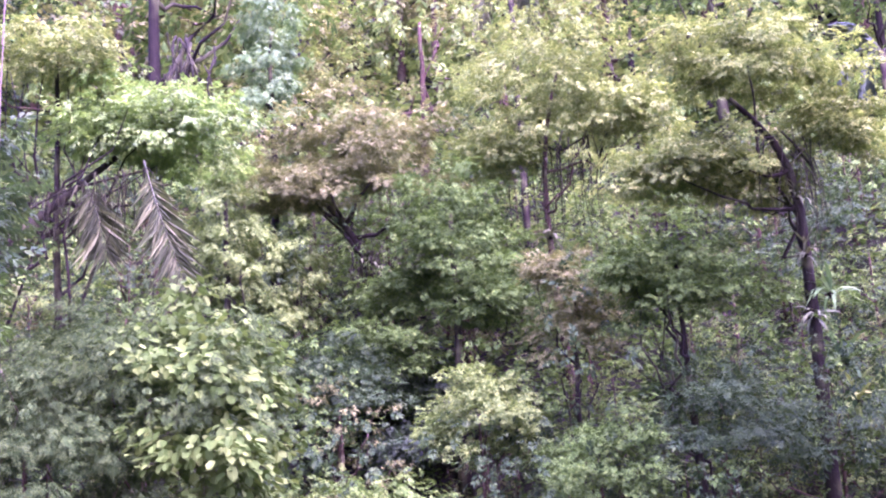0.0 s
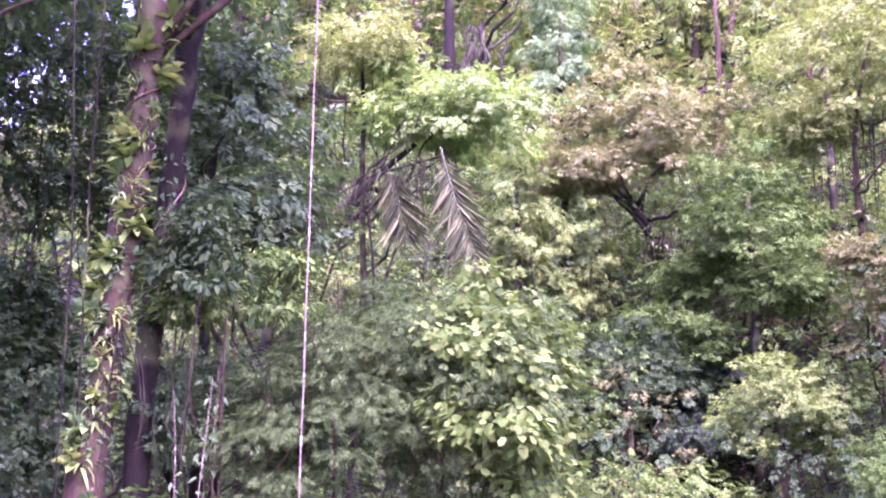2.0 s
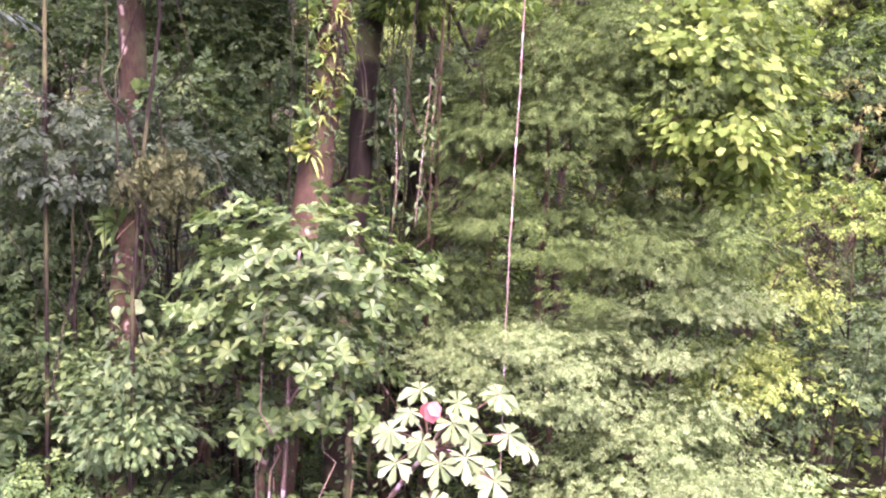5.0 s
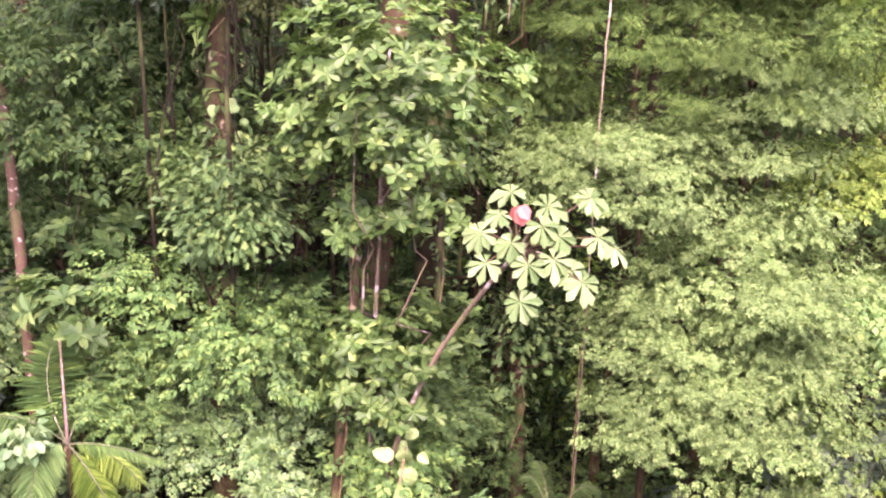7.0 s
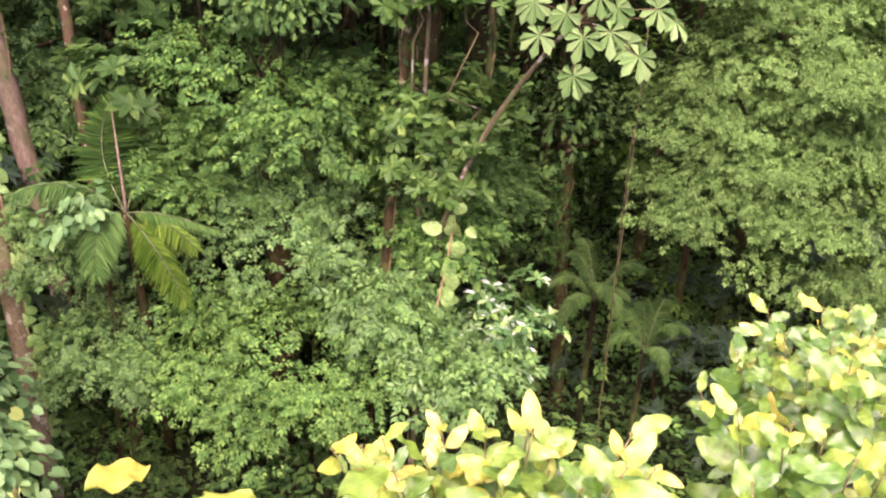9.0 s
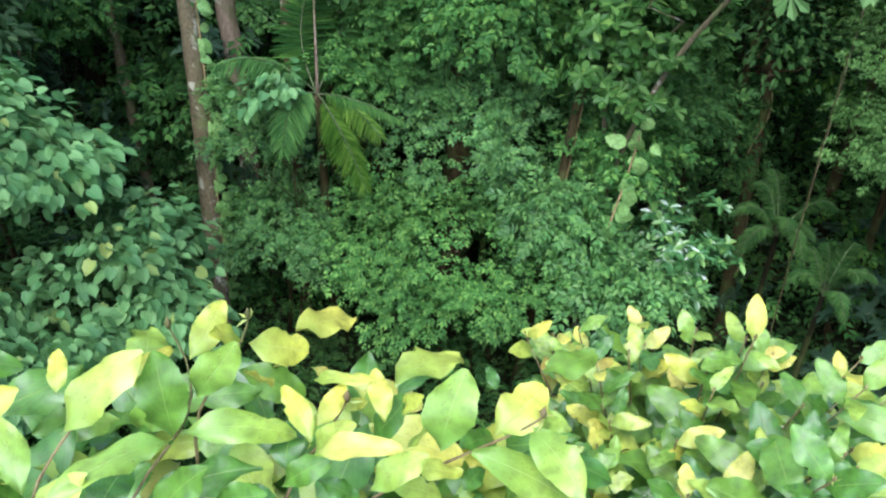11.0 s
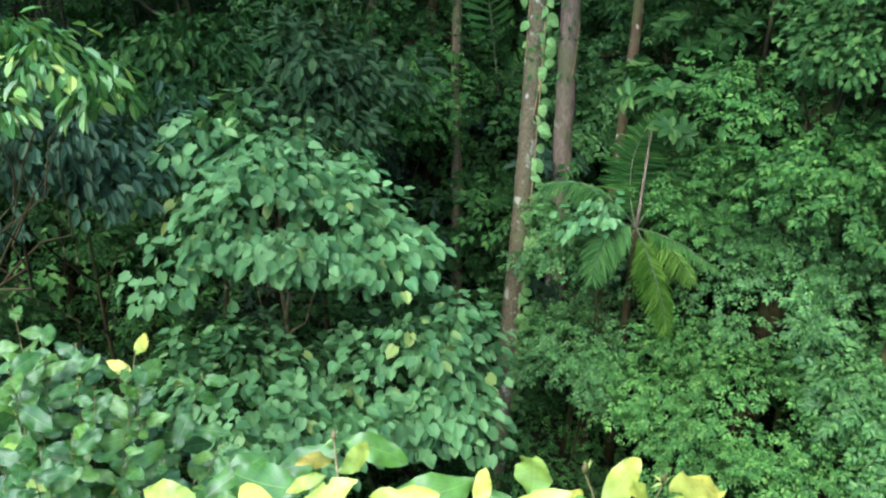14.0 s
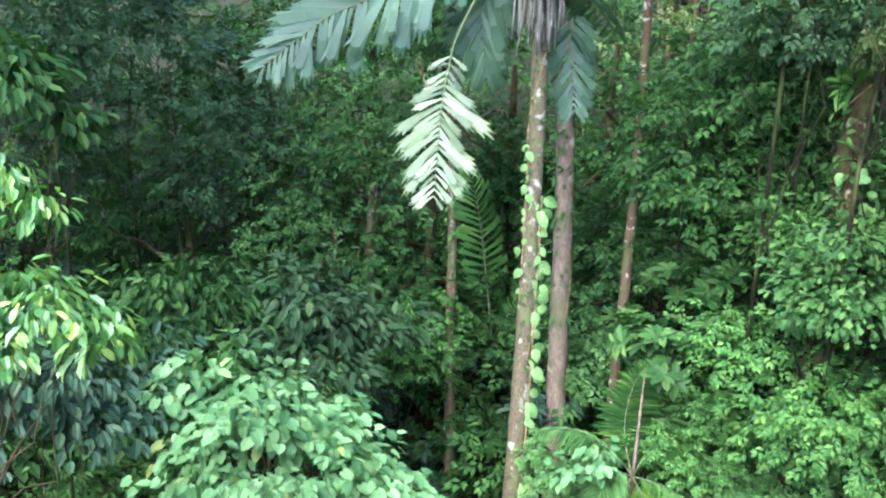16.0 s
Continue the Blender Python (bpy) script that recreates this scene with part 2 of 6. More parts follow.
BARK = {
    "brown": bark_material("bark_brown", (0.012, 0.0095, 0.0035), (0.055, 0.042, 0.015), (0.23, 0.21, 0.11), 0.63, 9.0),
    # dark: dark stems and limbs, and trunks with shade put into the bark colour
    "dark": bark_material("bark_dark_and_shaded", (0.006, 0.0062, 0.0022), (0.017, 0.0165, 0.0058), (0.042, 0.045, 0.015), 0.66),
    "red": bark_material("bark_red_blotched", (0.035, 0.024, 0.012), (0.105, 0.072, 0.036), (0.33, 0.3, 0.21), 0.59, 22),
    "pale": bark_material("bark_pale", (0.07, 0.052, 0.033), (0.2, 0.155, 0.10), (0.3, 0.27, 0.2), 0.62),
    "mossy": bark_material("bark_mossy", (0.03, 0.025, 0.012), (0.15, 0.125, 0.065), (0.27, 0.27, 0.19), 0.58, 14, (0.09, 0.11, 0.035)),
    "twig": bark_material("bark_twig", (0.1, 0.07, 0.03), (0.26, 0.2, 0.09), (0.3, 0.28, 0.12), 0.6, 20),
    "strings": bark_material("fruit_strings", (0.09, 0.085, 0.06), (0.24, 0.22, 0.16), (0.34, 0.32, 0.25), 0.6, 20, (0.13, 0.13, 0.08)),
    "stalk": bark_material("palm_stalk", (0.05, 0.075, 0.03), (0.12, 0.15, 0.06), (0.16, 0.19, 0.1), 0.6, 16, (0.06, 0.09, 0.03)),
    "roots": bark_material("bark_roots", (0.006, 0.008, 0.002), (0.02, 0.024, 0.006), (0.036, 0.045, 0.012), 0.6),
    "rope": bark_material("bark_liana", (0.085, 0.08, 0.04), (0.22, 0.205, 0.115), (0.42, 0.43, 0.32), 0.6, 9, (0.2, 0.16, 0.09)),
}


def soil_material():
    m, n, l = nodes_of("leaf_litter_soil")
    bsdf = n["Principled BSDF"]
    a = n.new("ShaderNodeTexNoise")
    a.inputs["Scale"].default_value, a.inputs["Detail"].default_value, a.inputs["Roughness"].default_value = 14, 8, 0.7
    b = n.new("ShaderNodeTexNoise")
    b.inputs["Scale"].default_value = 0.7
    tex = n.new("ShaderNodeTexCoord")
    for q in (a, b):
        l.new(tex.outputs["Object"], q.inputs["Vector"])
    r = ramp_of(n, [(0.3, (0.008, 0.010, 0.004)), (0.6, (0.018, 0.021, 0.008)), (0.8, (0.036, 0.039, 0.015))])
    l.new(a.outputs[0], r.inputs[0])
    g = ramp_of(n, [(0.42, (1, 1, 1)), (0.62, (0.5, 0.8, 0.35))])
    l.new(b.outputs[0], g.inputs[0])
    mx = n.new("ShaderNodeMix")
    mx.data_type, mx.blend_type = "RGBA", "MULTIPLY"
    mx.inputs[0].default_value = 1
    l.new(r.outputs[0], mx.inputs[6])
    l.new(g.outputs[0], mx.inputs[7])
    l.new(mx.outputs[2], bsdf.inputs["Base Color"])
    bsdf.inputs["Roughness"].default_value = 0.95
    bsdf.inputs["Specular IOR Level"].default_value = 0.1
    bump = n.new("ShaderNodeBump")
    bump.inputs["Strength"].default_value, bump.inputs["Distance"].default_value = 0.8, 0.05
    l.new(a.outputs[0], bump.inputs["Height"])
    l.new(bump.outputs[0], bsdf.inputs["Normal"])
    return m


SOIL = soil_material()


# ---------------------------------------------------------------- mesh helpers
def unit(a):
    return a / np.maximum(np.linalg.norm(a, axis=-1, keepdims=True), 1e-9)


def fast_mesh(name, verts, polys, mat, uv=None, smooth=False):
    """A mesh from vertex rows and a list of equal-sized polygon index arrays."""
    me = bpy.data.meshes.new(name)
    sizes = np.concatenate([np.full(len(p), p.shape[1]) for p in polys])
    loops = np.concatenate([p.ravel() for p in polys])
    me.vertices.add(len(verts))
    me.vertices.foreach_set("co", np.asarray(verts, np.float32).ravel())
    me.loops.add(len(loops))
    me.loops.foreach_set("vertex_index", loops.astype(np.int32))
    me.polygons.add(len(sizes))
    me.polygons.foreach_set("loop_start", np.concatenate([[0], np.cumsum(sizes)[:-1]]).astype(np.int32))
    me.polygons.foreach_set("loop_total", sizes.astype(np.int32))
    me.update(calc_edges=True)
    me.polygons.foreach_set("use_smooth", np.full(len(sizes), smooth))
    if uv is not None:
        lay = me.uv_layers.new(name="UVMap")
        lay.data.foreach_set("uv", np.asarray(uv, np.float32)[loops].ravel())
    me.materials.append(mat)
    me.validate()
    return me


def part_of(name, me, parent, label="", at=(0, 0, 0)):
    ob = new(name, me)
    ob.parent = parent
    ob.location = at
    return tagged(ob, label)


def thing(name, base, label, category, group="", kind=""):
    ob = new(name)
    ob.empty_display_size = 0.2
    ob.location = base
    return tagged(ob, label, category, group, kind)


SHAPES = {
    "diamond": ([(0, 0, 0), (0.45, 0.27, 0.07), (1, 0, -0.06), (0.45, -0.27, 0.07)], [(0, 3, 2), (0, 2, 1)]),
    "narrow": ([(0, 0, 0), (0.4, 0.13, 0.04), (1, 0, -0.15), (0.4, -0.13, 0.04)], [(0, 3, 2), (0, 2, 1)]),
    "blade": ([(0, 0, 0), (0.35, 0.06, 0.03), (1, 0, -0.2), (0.35, -0.06, 0.03)], [(0, 3, 2), (0, 2, 1)]),
    "oval": ([(0, 0, 0), (0.28, 0.21, 0.06), (0.7, 0.2, 0.03), (1, 0, -0.12), (0.7, -0.2, 0.03), (0.28, -0.21, 0.06)],
             [(0, 5, 4, 3), (0, 3, 2, 1)]),
    "obovate": ([(0, 0, 0), (0.35, 0.15, 0.04), (0.75, 0.27, 0.05), (1, 0, -0.1), (0.75, -0.27, 0.05), (0.35, -0.15, 0.04)],
                [(0, 5, 4, 3), (0, 3, 2, 1)]),
    "heart": ([(0.08, 0, 0), (-0.06, 0.2, 0.02), (0.2, 0.42, 0.06), (0.66, 0.35, 0.02), (1, 0, -0.16), (0.66, -0.35, 0.02), (0.2, -0.42, 0.06), (-0.06, -0.2, 0.02)],
              [(0, 7, 6, 5, 4), (0, 4, 3, 2, 1)]),
    "round": ([(0, 0, 0), (0.2, 0.34, 0.08), (0.7, 0.38, 0.05), (1, 0, -0.08), (0.7, -0.38, 0.05), (0.2, -0.34, 0.08)],
              [(0, 5, 4, 3), (0, 3, 2, 1)]),
    "lobe": ([(0, 0, 0), (0.4, 0.1, 0.03), (0.76, 0.2, 0.03), (1, 0, -0.12), (0.76, -0.2, 0.03), (0.4, -0.1, 0.03)],
             [(0, 5, 4, 3), (0, 3, 2, 1)]),
    "wedge": ([(0, 0.02, 0), (0, -0.02, 0), (0.5, 0.065, 0.02), (0.5, -0.065, 0.02), (1, 0.12, -0.08), (0.86, 0.045, -0.03), (1.06, 0, -0.14), (0.86, -0.045, -0.03), (0.98, -0.12, -0.08)],
              [(0, 1, 3, 2), (2, 3, 7, 5), (2, 5, 4), (3, 8, 7), (5, 7, 6)]),
    "fan": ([(0, 0.03, 0), (0, -0.03, 0), (0.45, 0.07, 0.03), (0.45, -0.07, 0.03), (0.88, 0.13, -0.05), (0.82, 0.07, -0.02), (1.0, 0.05, -0.1), (0.88, 0, -0.03), (1.08, -0.03, -0.14), (0.84, -0.07, -0.02), (0.95, -0.13, -0.06)],
            [(0, 1, 3, 2), (2, 3, 7), (2, 7, 5), (2, 5, 4), (5, 7, 6), (3, 9, 7), (3, 10, 9), (7, 9, 8)]),
    "strap": ([(0, 0.03, 0), (0, -0.03, 0), (0.4, 0.06, 0.12), (0.4, -0.06, 0.12), (0.75, 0.045, 0.02), (0.75, -0.045, 0.02), (1, 0, -0.2)],
              [(0, 1, 3, 2), (2, 3, 5, 4), (4, 5, 6)]),
}


def compound(leaves, kite):
    """A twig's worth of leaves as one shape: rows of (place, side, turn, length)."""
    v, f = [], []
    for at, out, turn, ln in leaves:
        c, d = math.cos(turn), math.sin(turn)
        k = len(v)
        v += [(at + ln * (x * c - y * d), out + ln * (x * d + y * c), ln * z - 0.12 * at * at - 0.25 * abs(ln * (x * d + y * c)) * abs(d) * x) for x, y, z in kite]
        f += [tuple(i + k for i in q) for q in SHAPES["diamond"][1]]
    return v, f


SHAPES["twig"] = compound([(0.1, 0.01, 0.95, 0.42), (0.22, -0.01, -0.8, 0.45), (0.42, 0.01, 0.75, 0.44), (0.52, -0.01, -0.65, 0.42), (0.6, 0, 0.08, 0.42)], SHAPES["diamond"][0])
SHAPES["spray"] = compound([(0.1 + 0.17 * i, 0.01 * s, s * (1.1 - 0.08 * i), 0.42 * math.sin(0.75 + 0.42 * i)) for i in range(5) for s in (1, -1)] + [(0.92, 0, 0, 0.25)], [(0, 0, 0), (0.4, 0.18, 0.03), (1, 0, -0.12), (0.4, -0.18, 0.03)])


def leaf_arrays(pos, axis, up, size, shape):
    """Vertices and polygons of many leaves at once."""
    tv, tf = SHAPES[shape]
    tv = np.array(tv)
    axis = unit(axis)
    side = unit(np.cross(up, axis))
    nrm = np.cross(axis, side)
    v = (pos[:, None, :] + size[:, None, None] * (tv[None, :, 0, None] * axis[:, None, :] + tv[None, :, 1, None] * side[:, None, :]
         + tv[None, :, 2, None] * nrm[:, None, :])).reshape(-1, 3)
    off = (np.arange(len(pos)) * len(tv))[:, None]
    return v, [np.array([f])[:, :] + off for f in tf]


def merge(chunks):
    """Joins (verts, polys) chunks into one."""
    verts, polys, base = [], [], 0
    for v, ps in chunks:
        verts.append(v)
        polys += [p + base for p in ps]
        base += len(v)
    return np.concatenate(verts), polys


def tube(points, radii, sides=7, bumpy=0.0, rs=None):
    """A tapered, closed tube along a line of points."""
    p = np.asarray(points, float)
    r = np.broadcast_to(np.asarray(radii, float), (len(p),))
    d = unit(np.gradient(p, axis=0))
    ref = np.where(np.abs(d[:, 2:3]) > 0.9, np.array([[1.0, 0, 0]]), np.array([[0, 0, 1.0]]))
    a = unit(np.cross(d, ref.mean(0, keepdims=True) + 1e-3))
    b = np.cross(d, a)
    ang = np.arange(sides) * 2 * math.pi / sides
    rr = r[:, None] * np.ones((1, sides))
    if bumpy and rs is not None:
        rr = rr * (1 + bumpy * rs.normal(size=rr.shape))
    v = p[:, None, :] + rr[:, :, None] * (np.cos(ang)[None, :, None] * a[:, None, :] + np.sin(ang)[None, :, None] * b[:, None, :])
    n = len(p)
    i = np.arange(n - 1)[:, None] * sides
    j = np.arange(sides)[None, :]
    k = (j + 1) % sides
    quads = np.stack([i + j, i + k, i + sides + k, i + sides + j], -1).reshape(-1, 4)
    caps = np.array([np.arange(sides)[::-1], np.arange(sides) + (n - 1) * sides])
    return v.reshape(-1, 3), [quads, caps]


def bend(a, b, sag=(0, 0, 0), n=7, wob=0.0, rs=None):
    """Points from a to b, bowed by sag at the middle."""
    a, b, s = np.array(a, float), np.array(b, float), np.array(sag, float)
    t = np.linspace(0, 1, n)[:, None]
    p = a + (b - a) * t + 4 * t * (1 - t) * s
    if wob and rs is not None:
        p[1:-1] += rs.normal(size=(n - 2, 3)) * wob
    return p


def spline(points, n=24):
    """A smooth line through the points."""
    p = np.array(points, float)
    k = np.linspace(0, 1, len(p))
    t = np.linspace(0, 1, n)
    lin = np.stack([np.interp(t, k, p[:, i]) for i in range(3)], 1)
    for _ in range(3):
        lin[1:-1] = (lin[:-2] + 2 * lin[1:-1] + lin[2:]) / 4
    return lin


def taper(r0, r1, n=7):
    return np.linspace(0, 1, n) ** 0.8 * (r1 - r0) + r0


# ---------------------------------------------------------------- ground
def ground_z(x, y):
    x, y = np.asarray(x, float), np.asarray(y, float)
    r = np.hypot(x, y)
    s = (y - x) * 0.7071
    u = np.clip((s - 0.5) / 4.6, 0, 1)
    bank = 8.3 * (1 - u * u * (3 - 2 * u))
    az = np.degrees(np.arctan2(-x, y))
    w = 1 / (1 + np.exp((az - 34) / 5.0))
    front = np.clip((s + 30) / 30, 0, 1)
    right = 0.84 * np.clip(r - 18.2, 0, 75) + 0.1 * np.clip(r - 94, 0, 300)
    left = 0.42 * np.clip(r - 13.5, 0, 70) + 0.1 * np.clip(r - 83, 0, 300)
    hill = (w * right + (1 - w) * left) * np.where(s > -2, 1, np.clip(1 + (s + 2) / 25, 0, 1))
    roll = 0.25 * np.sin(x * 0.7 + 1) * np.cos(y * 0.55) + 0.5 * np.sin(x * 0.17) * np.cos(y * 0.21 + 2)
    return bank + hill + roll * np.clip((r - 5) / 6, 0, 1) * front


def build_ground():
    radii = np.concatenate([np.arange(0.4, 30, 0.6), np.arange(30, 110, 2.0), np.geomspace(112, 2500, 22)])
    seg = 180
    a = np.arange(seg) * 2 * math.pi / seg
    x = (radii[:, None] * np.sin(a)).ravel()
    y = (radii[:, None] * np.cos(a)).ravel()
    v = np.stack([np.append(x, 0), np.append(y, 0), np.append(ground_z(x, y), ground_z(0, 0))], 1)
    i = np.arange(len(radii) - 1)[:, None] * seg
    j = np.arange(seg)[None, :]
    k = (j + 1) % seg
    quads = np.stack([i + k, i + seg + k, i + seg + j, i + j], -1).reshape(-1, 4)
    fan = np.stack([np.full(seg, len(v) - 1), np.arange(seg), (np.arange(seg) + 1) % seg], 1)[:, ::-1]
    ob = new("ground", fast_mesh("ground", v, [quads, fan], SOIL, smooth=True))
    tagged(ob, "steep forest hillside of dark soil and leaf litter", "ground", "", "structure")


build_ground()


def foot(x, y, sink=0.08):
    return (x, y, float(ground_z(x, y)) - sink)


# ---------------------------------------------------------------- trees and shrubs
def crown_leaves(rs, centre, radii, clumps, per, leaf, shape, habit="spray", clump=0.7, flat=0.4, droop=0.35, low=-0.25, shell=0.72):
    """A crown of leafy clumps over a dome, with gaps between them. Returns the leaves and the clumps' places."""
    c, R = np.array(centre, float), np.array(radii, float)
    d = unit(rs.normal(size=(clumps * 6, 3)))
    d = d[d[:, 2] > low][:clumps]
    rad = shell + (1 - shell) * rs.rand(len(d), 1) + 0.12 * rs.normal(size=(len(d), 1))
    ph = rs.rand(3) * 6.3
    az = np.arctan2(d[:, 1], d[:, 0])
    lump = 1 + 0.16 * np.sin(2 * az + ph[0]) + 0.13 * np.sin(5 * az + ph[1]) + 0.1 * np.sin(4 * d[:, 2] + 3 * az + ph[2])
    cc = c + d * R * rad * lump[:, None]
    sz = clump * (0.65 + 0.7 * rs.rand(len(d)))
    n = max(3, per)
    if habit == "rosette":
        per_ros = 7
        k = max(1, n // per_ros)
        off = unit(rs.normal(size=(len(d), k, 3))) * rs.rand(len(d), k, 1) ** 0.4 * sz[:, None, None] * np.array([1, 1, flat + 0.2])
        heart = (cc[:, None, :] + off).reshape(-1, 3)
        tilt = unit(np.repeat(d, k, 0) * 0.7 + np.array([0, 0, 0.9]) + 0.35 * rs.normal(size=(len(heart), 3)))
        a1 = unit(np.cross(tilt, np.array([0.3, 0.9, 0.1])))
        a2 = np.cross(tilt, a1)
        ang = (np.arange(per_ros) * 2.4)[None, :] + rs.rand(len(heart), 1) * 6.3
        ax = np.cos(ang)[..., None] * a1[:, None] + np.sin(ang)[..., None] * a2[:, None] + (0.35 - 0.45 * rs.rand(len(heart), per_ros, 1)) * tilt[:, None]
        pos = np.repeat(heart, per_ros, 0)
        ax = ax.reshape(-1, 3)
        up = np.repeat(tilt, per_ros, 0) + 0.15 * rs.normal(size=ax.shape)
    else:
        o = unit(rs.normal(size=(len(d), n, 3))) * rs.rand(len(d), n, 1) ** 0.45
        pos = (cc[:, None, :] + o * sz[:, None, None] * np.array([1, 1, flat])).reshape(-1, 3)
        out = np.repeat(d, n, 0)
        ob = o.reshape(-1, 3)
        if habit == "hang":
            ax = 0.35 * ob + np.array([0, 0, -1.0]) + 0.25 * rs.normal(size=pos.shape)
            up = out + 0.5 * rs.normal(size=pos.shape) + np.array([0, 0, 0.2])
        else:
            ax = ob * np.array([1, 1, 0.4]) + 0.5 * out * np.array([1, 1, 0.3]) + np.array([0, 0, -droop]) + 0.4 * rs.normal(size=pos.shape)
            up = np.array([0, 0, 1.0]) + 0.4 * out + 0.28 * rs.normal(size=pos.shape)
    size = leaf * (0.65 + 0.6 * rs.rand(len(pos)))
    return leaf_arrays(pos, ax, up, size, shape), cc


def plant(name, label, category, base, centre, radii, leafmat, leaf, shape, clumps, per, bark="brown", stem=0.12, seed=1, limbs=6, group="",
          extra=(), sag=(0, 0, 0), path=(), **habit):
    """A tree or shrub: stem, limbs and a crown. centre and radii are the crown's; extra adds further domes (centre, radii, clumps)."""
    rs = np.random.RandomState(seed)
    root = thing(name, base, label, category, group)
    b = np.array(base, float)
    domes = [(centre, radii, clumps), *extra]
    chunks, tips = [], []
    for c, r, k in domes:
        ch, cc = crown_leaves(rs, np.array(c) - b, r, k, per, leaf, shape, **habit)
        chunks.append(ch)
        tips.append(cc)
    v, p = merge(chunks)
    part_of("crown", fast_mesh("crown", v, p, LEAF[leafmat]), root)
    top = np.array(centre, float) - b + np.array([0, 0, 0.35 * radii[2]])
    line = bend((0, 0, 0), top, np.array(sag) + rs.normal(size=3) * (0.06, 0.06, 0), 9, 0.015 * np.linalg.norm(top) * 0.3, rs)
    if path:
        line = spline([(0, 0, 0), *[np.array(q, float) - b for q in path]], 9)
    tv, tp = tube(line, taper(stem, stem * 0.3, 9) * (1 + 0.25 * np.exp(-np.arange(9) * 1.5)), 8, 0.04, rs)
    part_of("trunk", fast_mesh("trunk", tv, tp, BARK[bark], smooth=True), root)
    cc = np.concatenate(tips)
    pick = rs.permutation(len(cc))[:limbs]
    for q in pick:
        at = 3 + int(rs.rand() * 4)
        a = line[at]
        e = cc[q]
        lv, lp = tube(bend(a, e, rs.normal(size=3) * 0.07 * np.linalg.norm(e - a) - np.array([0, 0, 0.1 * np.linalg.norm(e - a)]), 8, 0.035 * np.linalg.norm(e - a), rs), taper(stem * 0.36, stem * 0.06, 8), 6)
        part_of("limb", fast_mesh("limb", lv, lp, BARK[bark], smooth=True), root)
    return root


# ---------------------------------------------------------------- named trees and shrubs of the middle distance
def tree(name, label, centre, radii, leafmat, leaf, shape, clumps, per, base=None, **kw):
    """A plant whose foot lies on the ground below its crown, or at base."""
    if shape == "diamond":
        fine = name.startswith(("slope", "small_leaved"))
        shape, leaf, per = "twig", leaf * (1.65 if fine else 2.2), max(4, round(per / (2.7 if fine else 4.6)))
    if name == "slope_tree":
        # looser crowns of many small tiers
        radii, clumps, per, kw["clump"] = (radii[0], radii[1], radii[2] * 1.3), round(clumps * 2.1), round(per * 0.52), kw["clump"] * 0.66
        kw["extra"] = [(c, (r[0] * 1.1, r[1] * 1.1, r[2] * 1.3), round(k * 2.1)) for c, r, k in kw.get("extra", ())]
    bx, by = (centre[0], centre[1]) if base is None else base
    return plant(name, label, "tree" if "tree" in name else "shrub", foot(bx, by), centre, radii, leafmat, leaf, shape, clumps, per, **kw)


# feathery mimosa-like trees with pale sprays
tree("feathery_tree", "feathery pale green tree with layered drooping sprays", (-4.85, 11.5, 6.75), (1.35, 1.4, 0.75), "pale", 0.064, "diamond", 50, 370,
     stem=0.09, seed=11, clump=0.5, flat=0.22, droop=0.6, low=-0.25, base=(-4.3, 11.9),
     extra=[((-3.35, 11.7, 6.0), (1.25, 1.3, 0.75), 46), ((-3.1, 10.45, 4.25), (1.45, 1.35, 1.0), 64), ((-6.0, 11.7, 6.95), (0.8, 0.8, 0.5), 18),
            ((-3.9, 11.0, 5.15), (1.15, 1.15, 0.75), 38), ((-2.7, 11.6, 5.1), (0.9, 0.9, 0.7), 24), ((-3.9, 12.8, 7.2), (1.0, 1.0, 0.6), 22), ((-4.2, 13.1, 8.1), (0.9, 0.8, 0.5), 20), ((-3.26, 12.9, 7.7), (0.7, 0.7, 0.5), 16)])
tree("feathery_tree", "tall feathery green tree with tiered sprays", (-5.87, 13.47, 9.70), (1.9, 1.7, 1.6), "feather", 0.17, "spray", 130, 40,
     stem=0.1, seed=12, clump=0.5, flat=0.2, droop=0.45, low=-0.3,
     extra=[((-6.17, 12.90, 8.35), (1.5, 1.5, 0.9), 45), ((-4.15, 13.33, 8.11), (1.5, 1.5, 1.2), 50), ((-6.71, 12.10, 7.30), (1.0, 1.0, 0.7), 26)])
# dome with a curtain of large round vine leaves
tree("dome_tree", "domed tree of fine mid-green leaves", (-4.51, 14.60, 10.48), (2.2, 2.0, 1.6), "feather", 0.19, "spray", 110, 26,
     stem=0.14, seed=13, clump=0.5, flat=0.4, droop=0.5, low=-0.2, extra=[((-5.69, 14.68, 11.25), (1.6, 1.5, 0.9), 45)])
tree("large_leaved_vine_tree", "vine-covered tree with large pale round leaves", (-4.03, 14.41, 10.83), (1.6, 1.4, 1.2), "vine_pale", 0.15, "round", 84, 44,
     stem=0.05, seed=113, clump=0.4, flat=0.7, droop=0.6, low=-0.3, extra=[((-2.98, 14.37, 10.11), (0.6, 0.6, 0.5), 14), ((-3.20, 14.11, 9.29), (0.6, 0.6, 0.6), 12), ((-3.32, 13.06, 9.77), (0.8, 0.7, 0.6), 16)])
tree("small_tree", "young tree with bright tiered sprays beside a trunk", (-7.24, 12.58, 11.63), (1.1, 1.0, 0.5), "olive_dark", 0.15, "oval", 22, 60,
     stem=0.07, seed=14, clump=0.5, flat=0.3, extra=[((-6.94, 13.21, 12.31), (0.6, 0.6, 0.4), 9)])
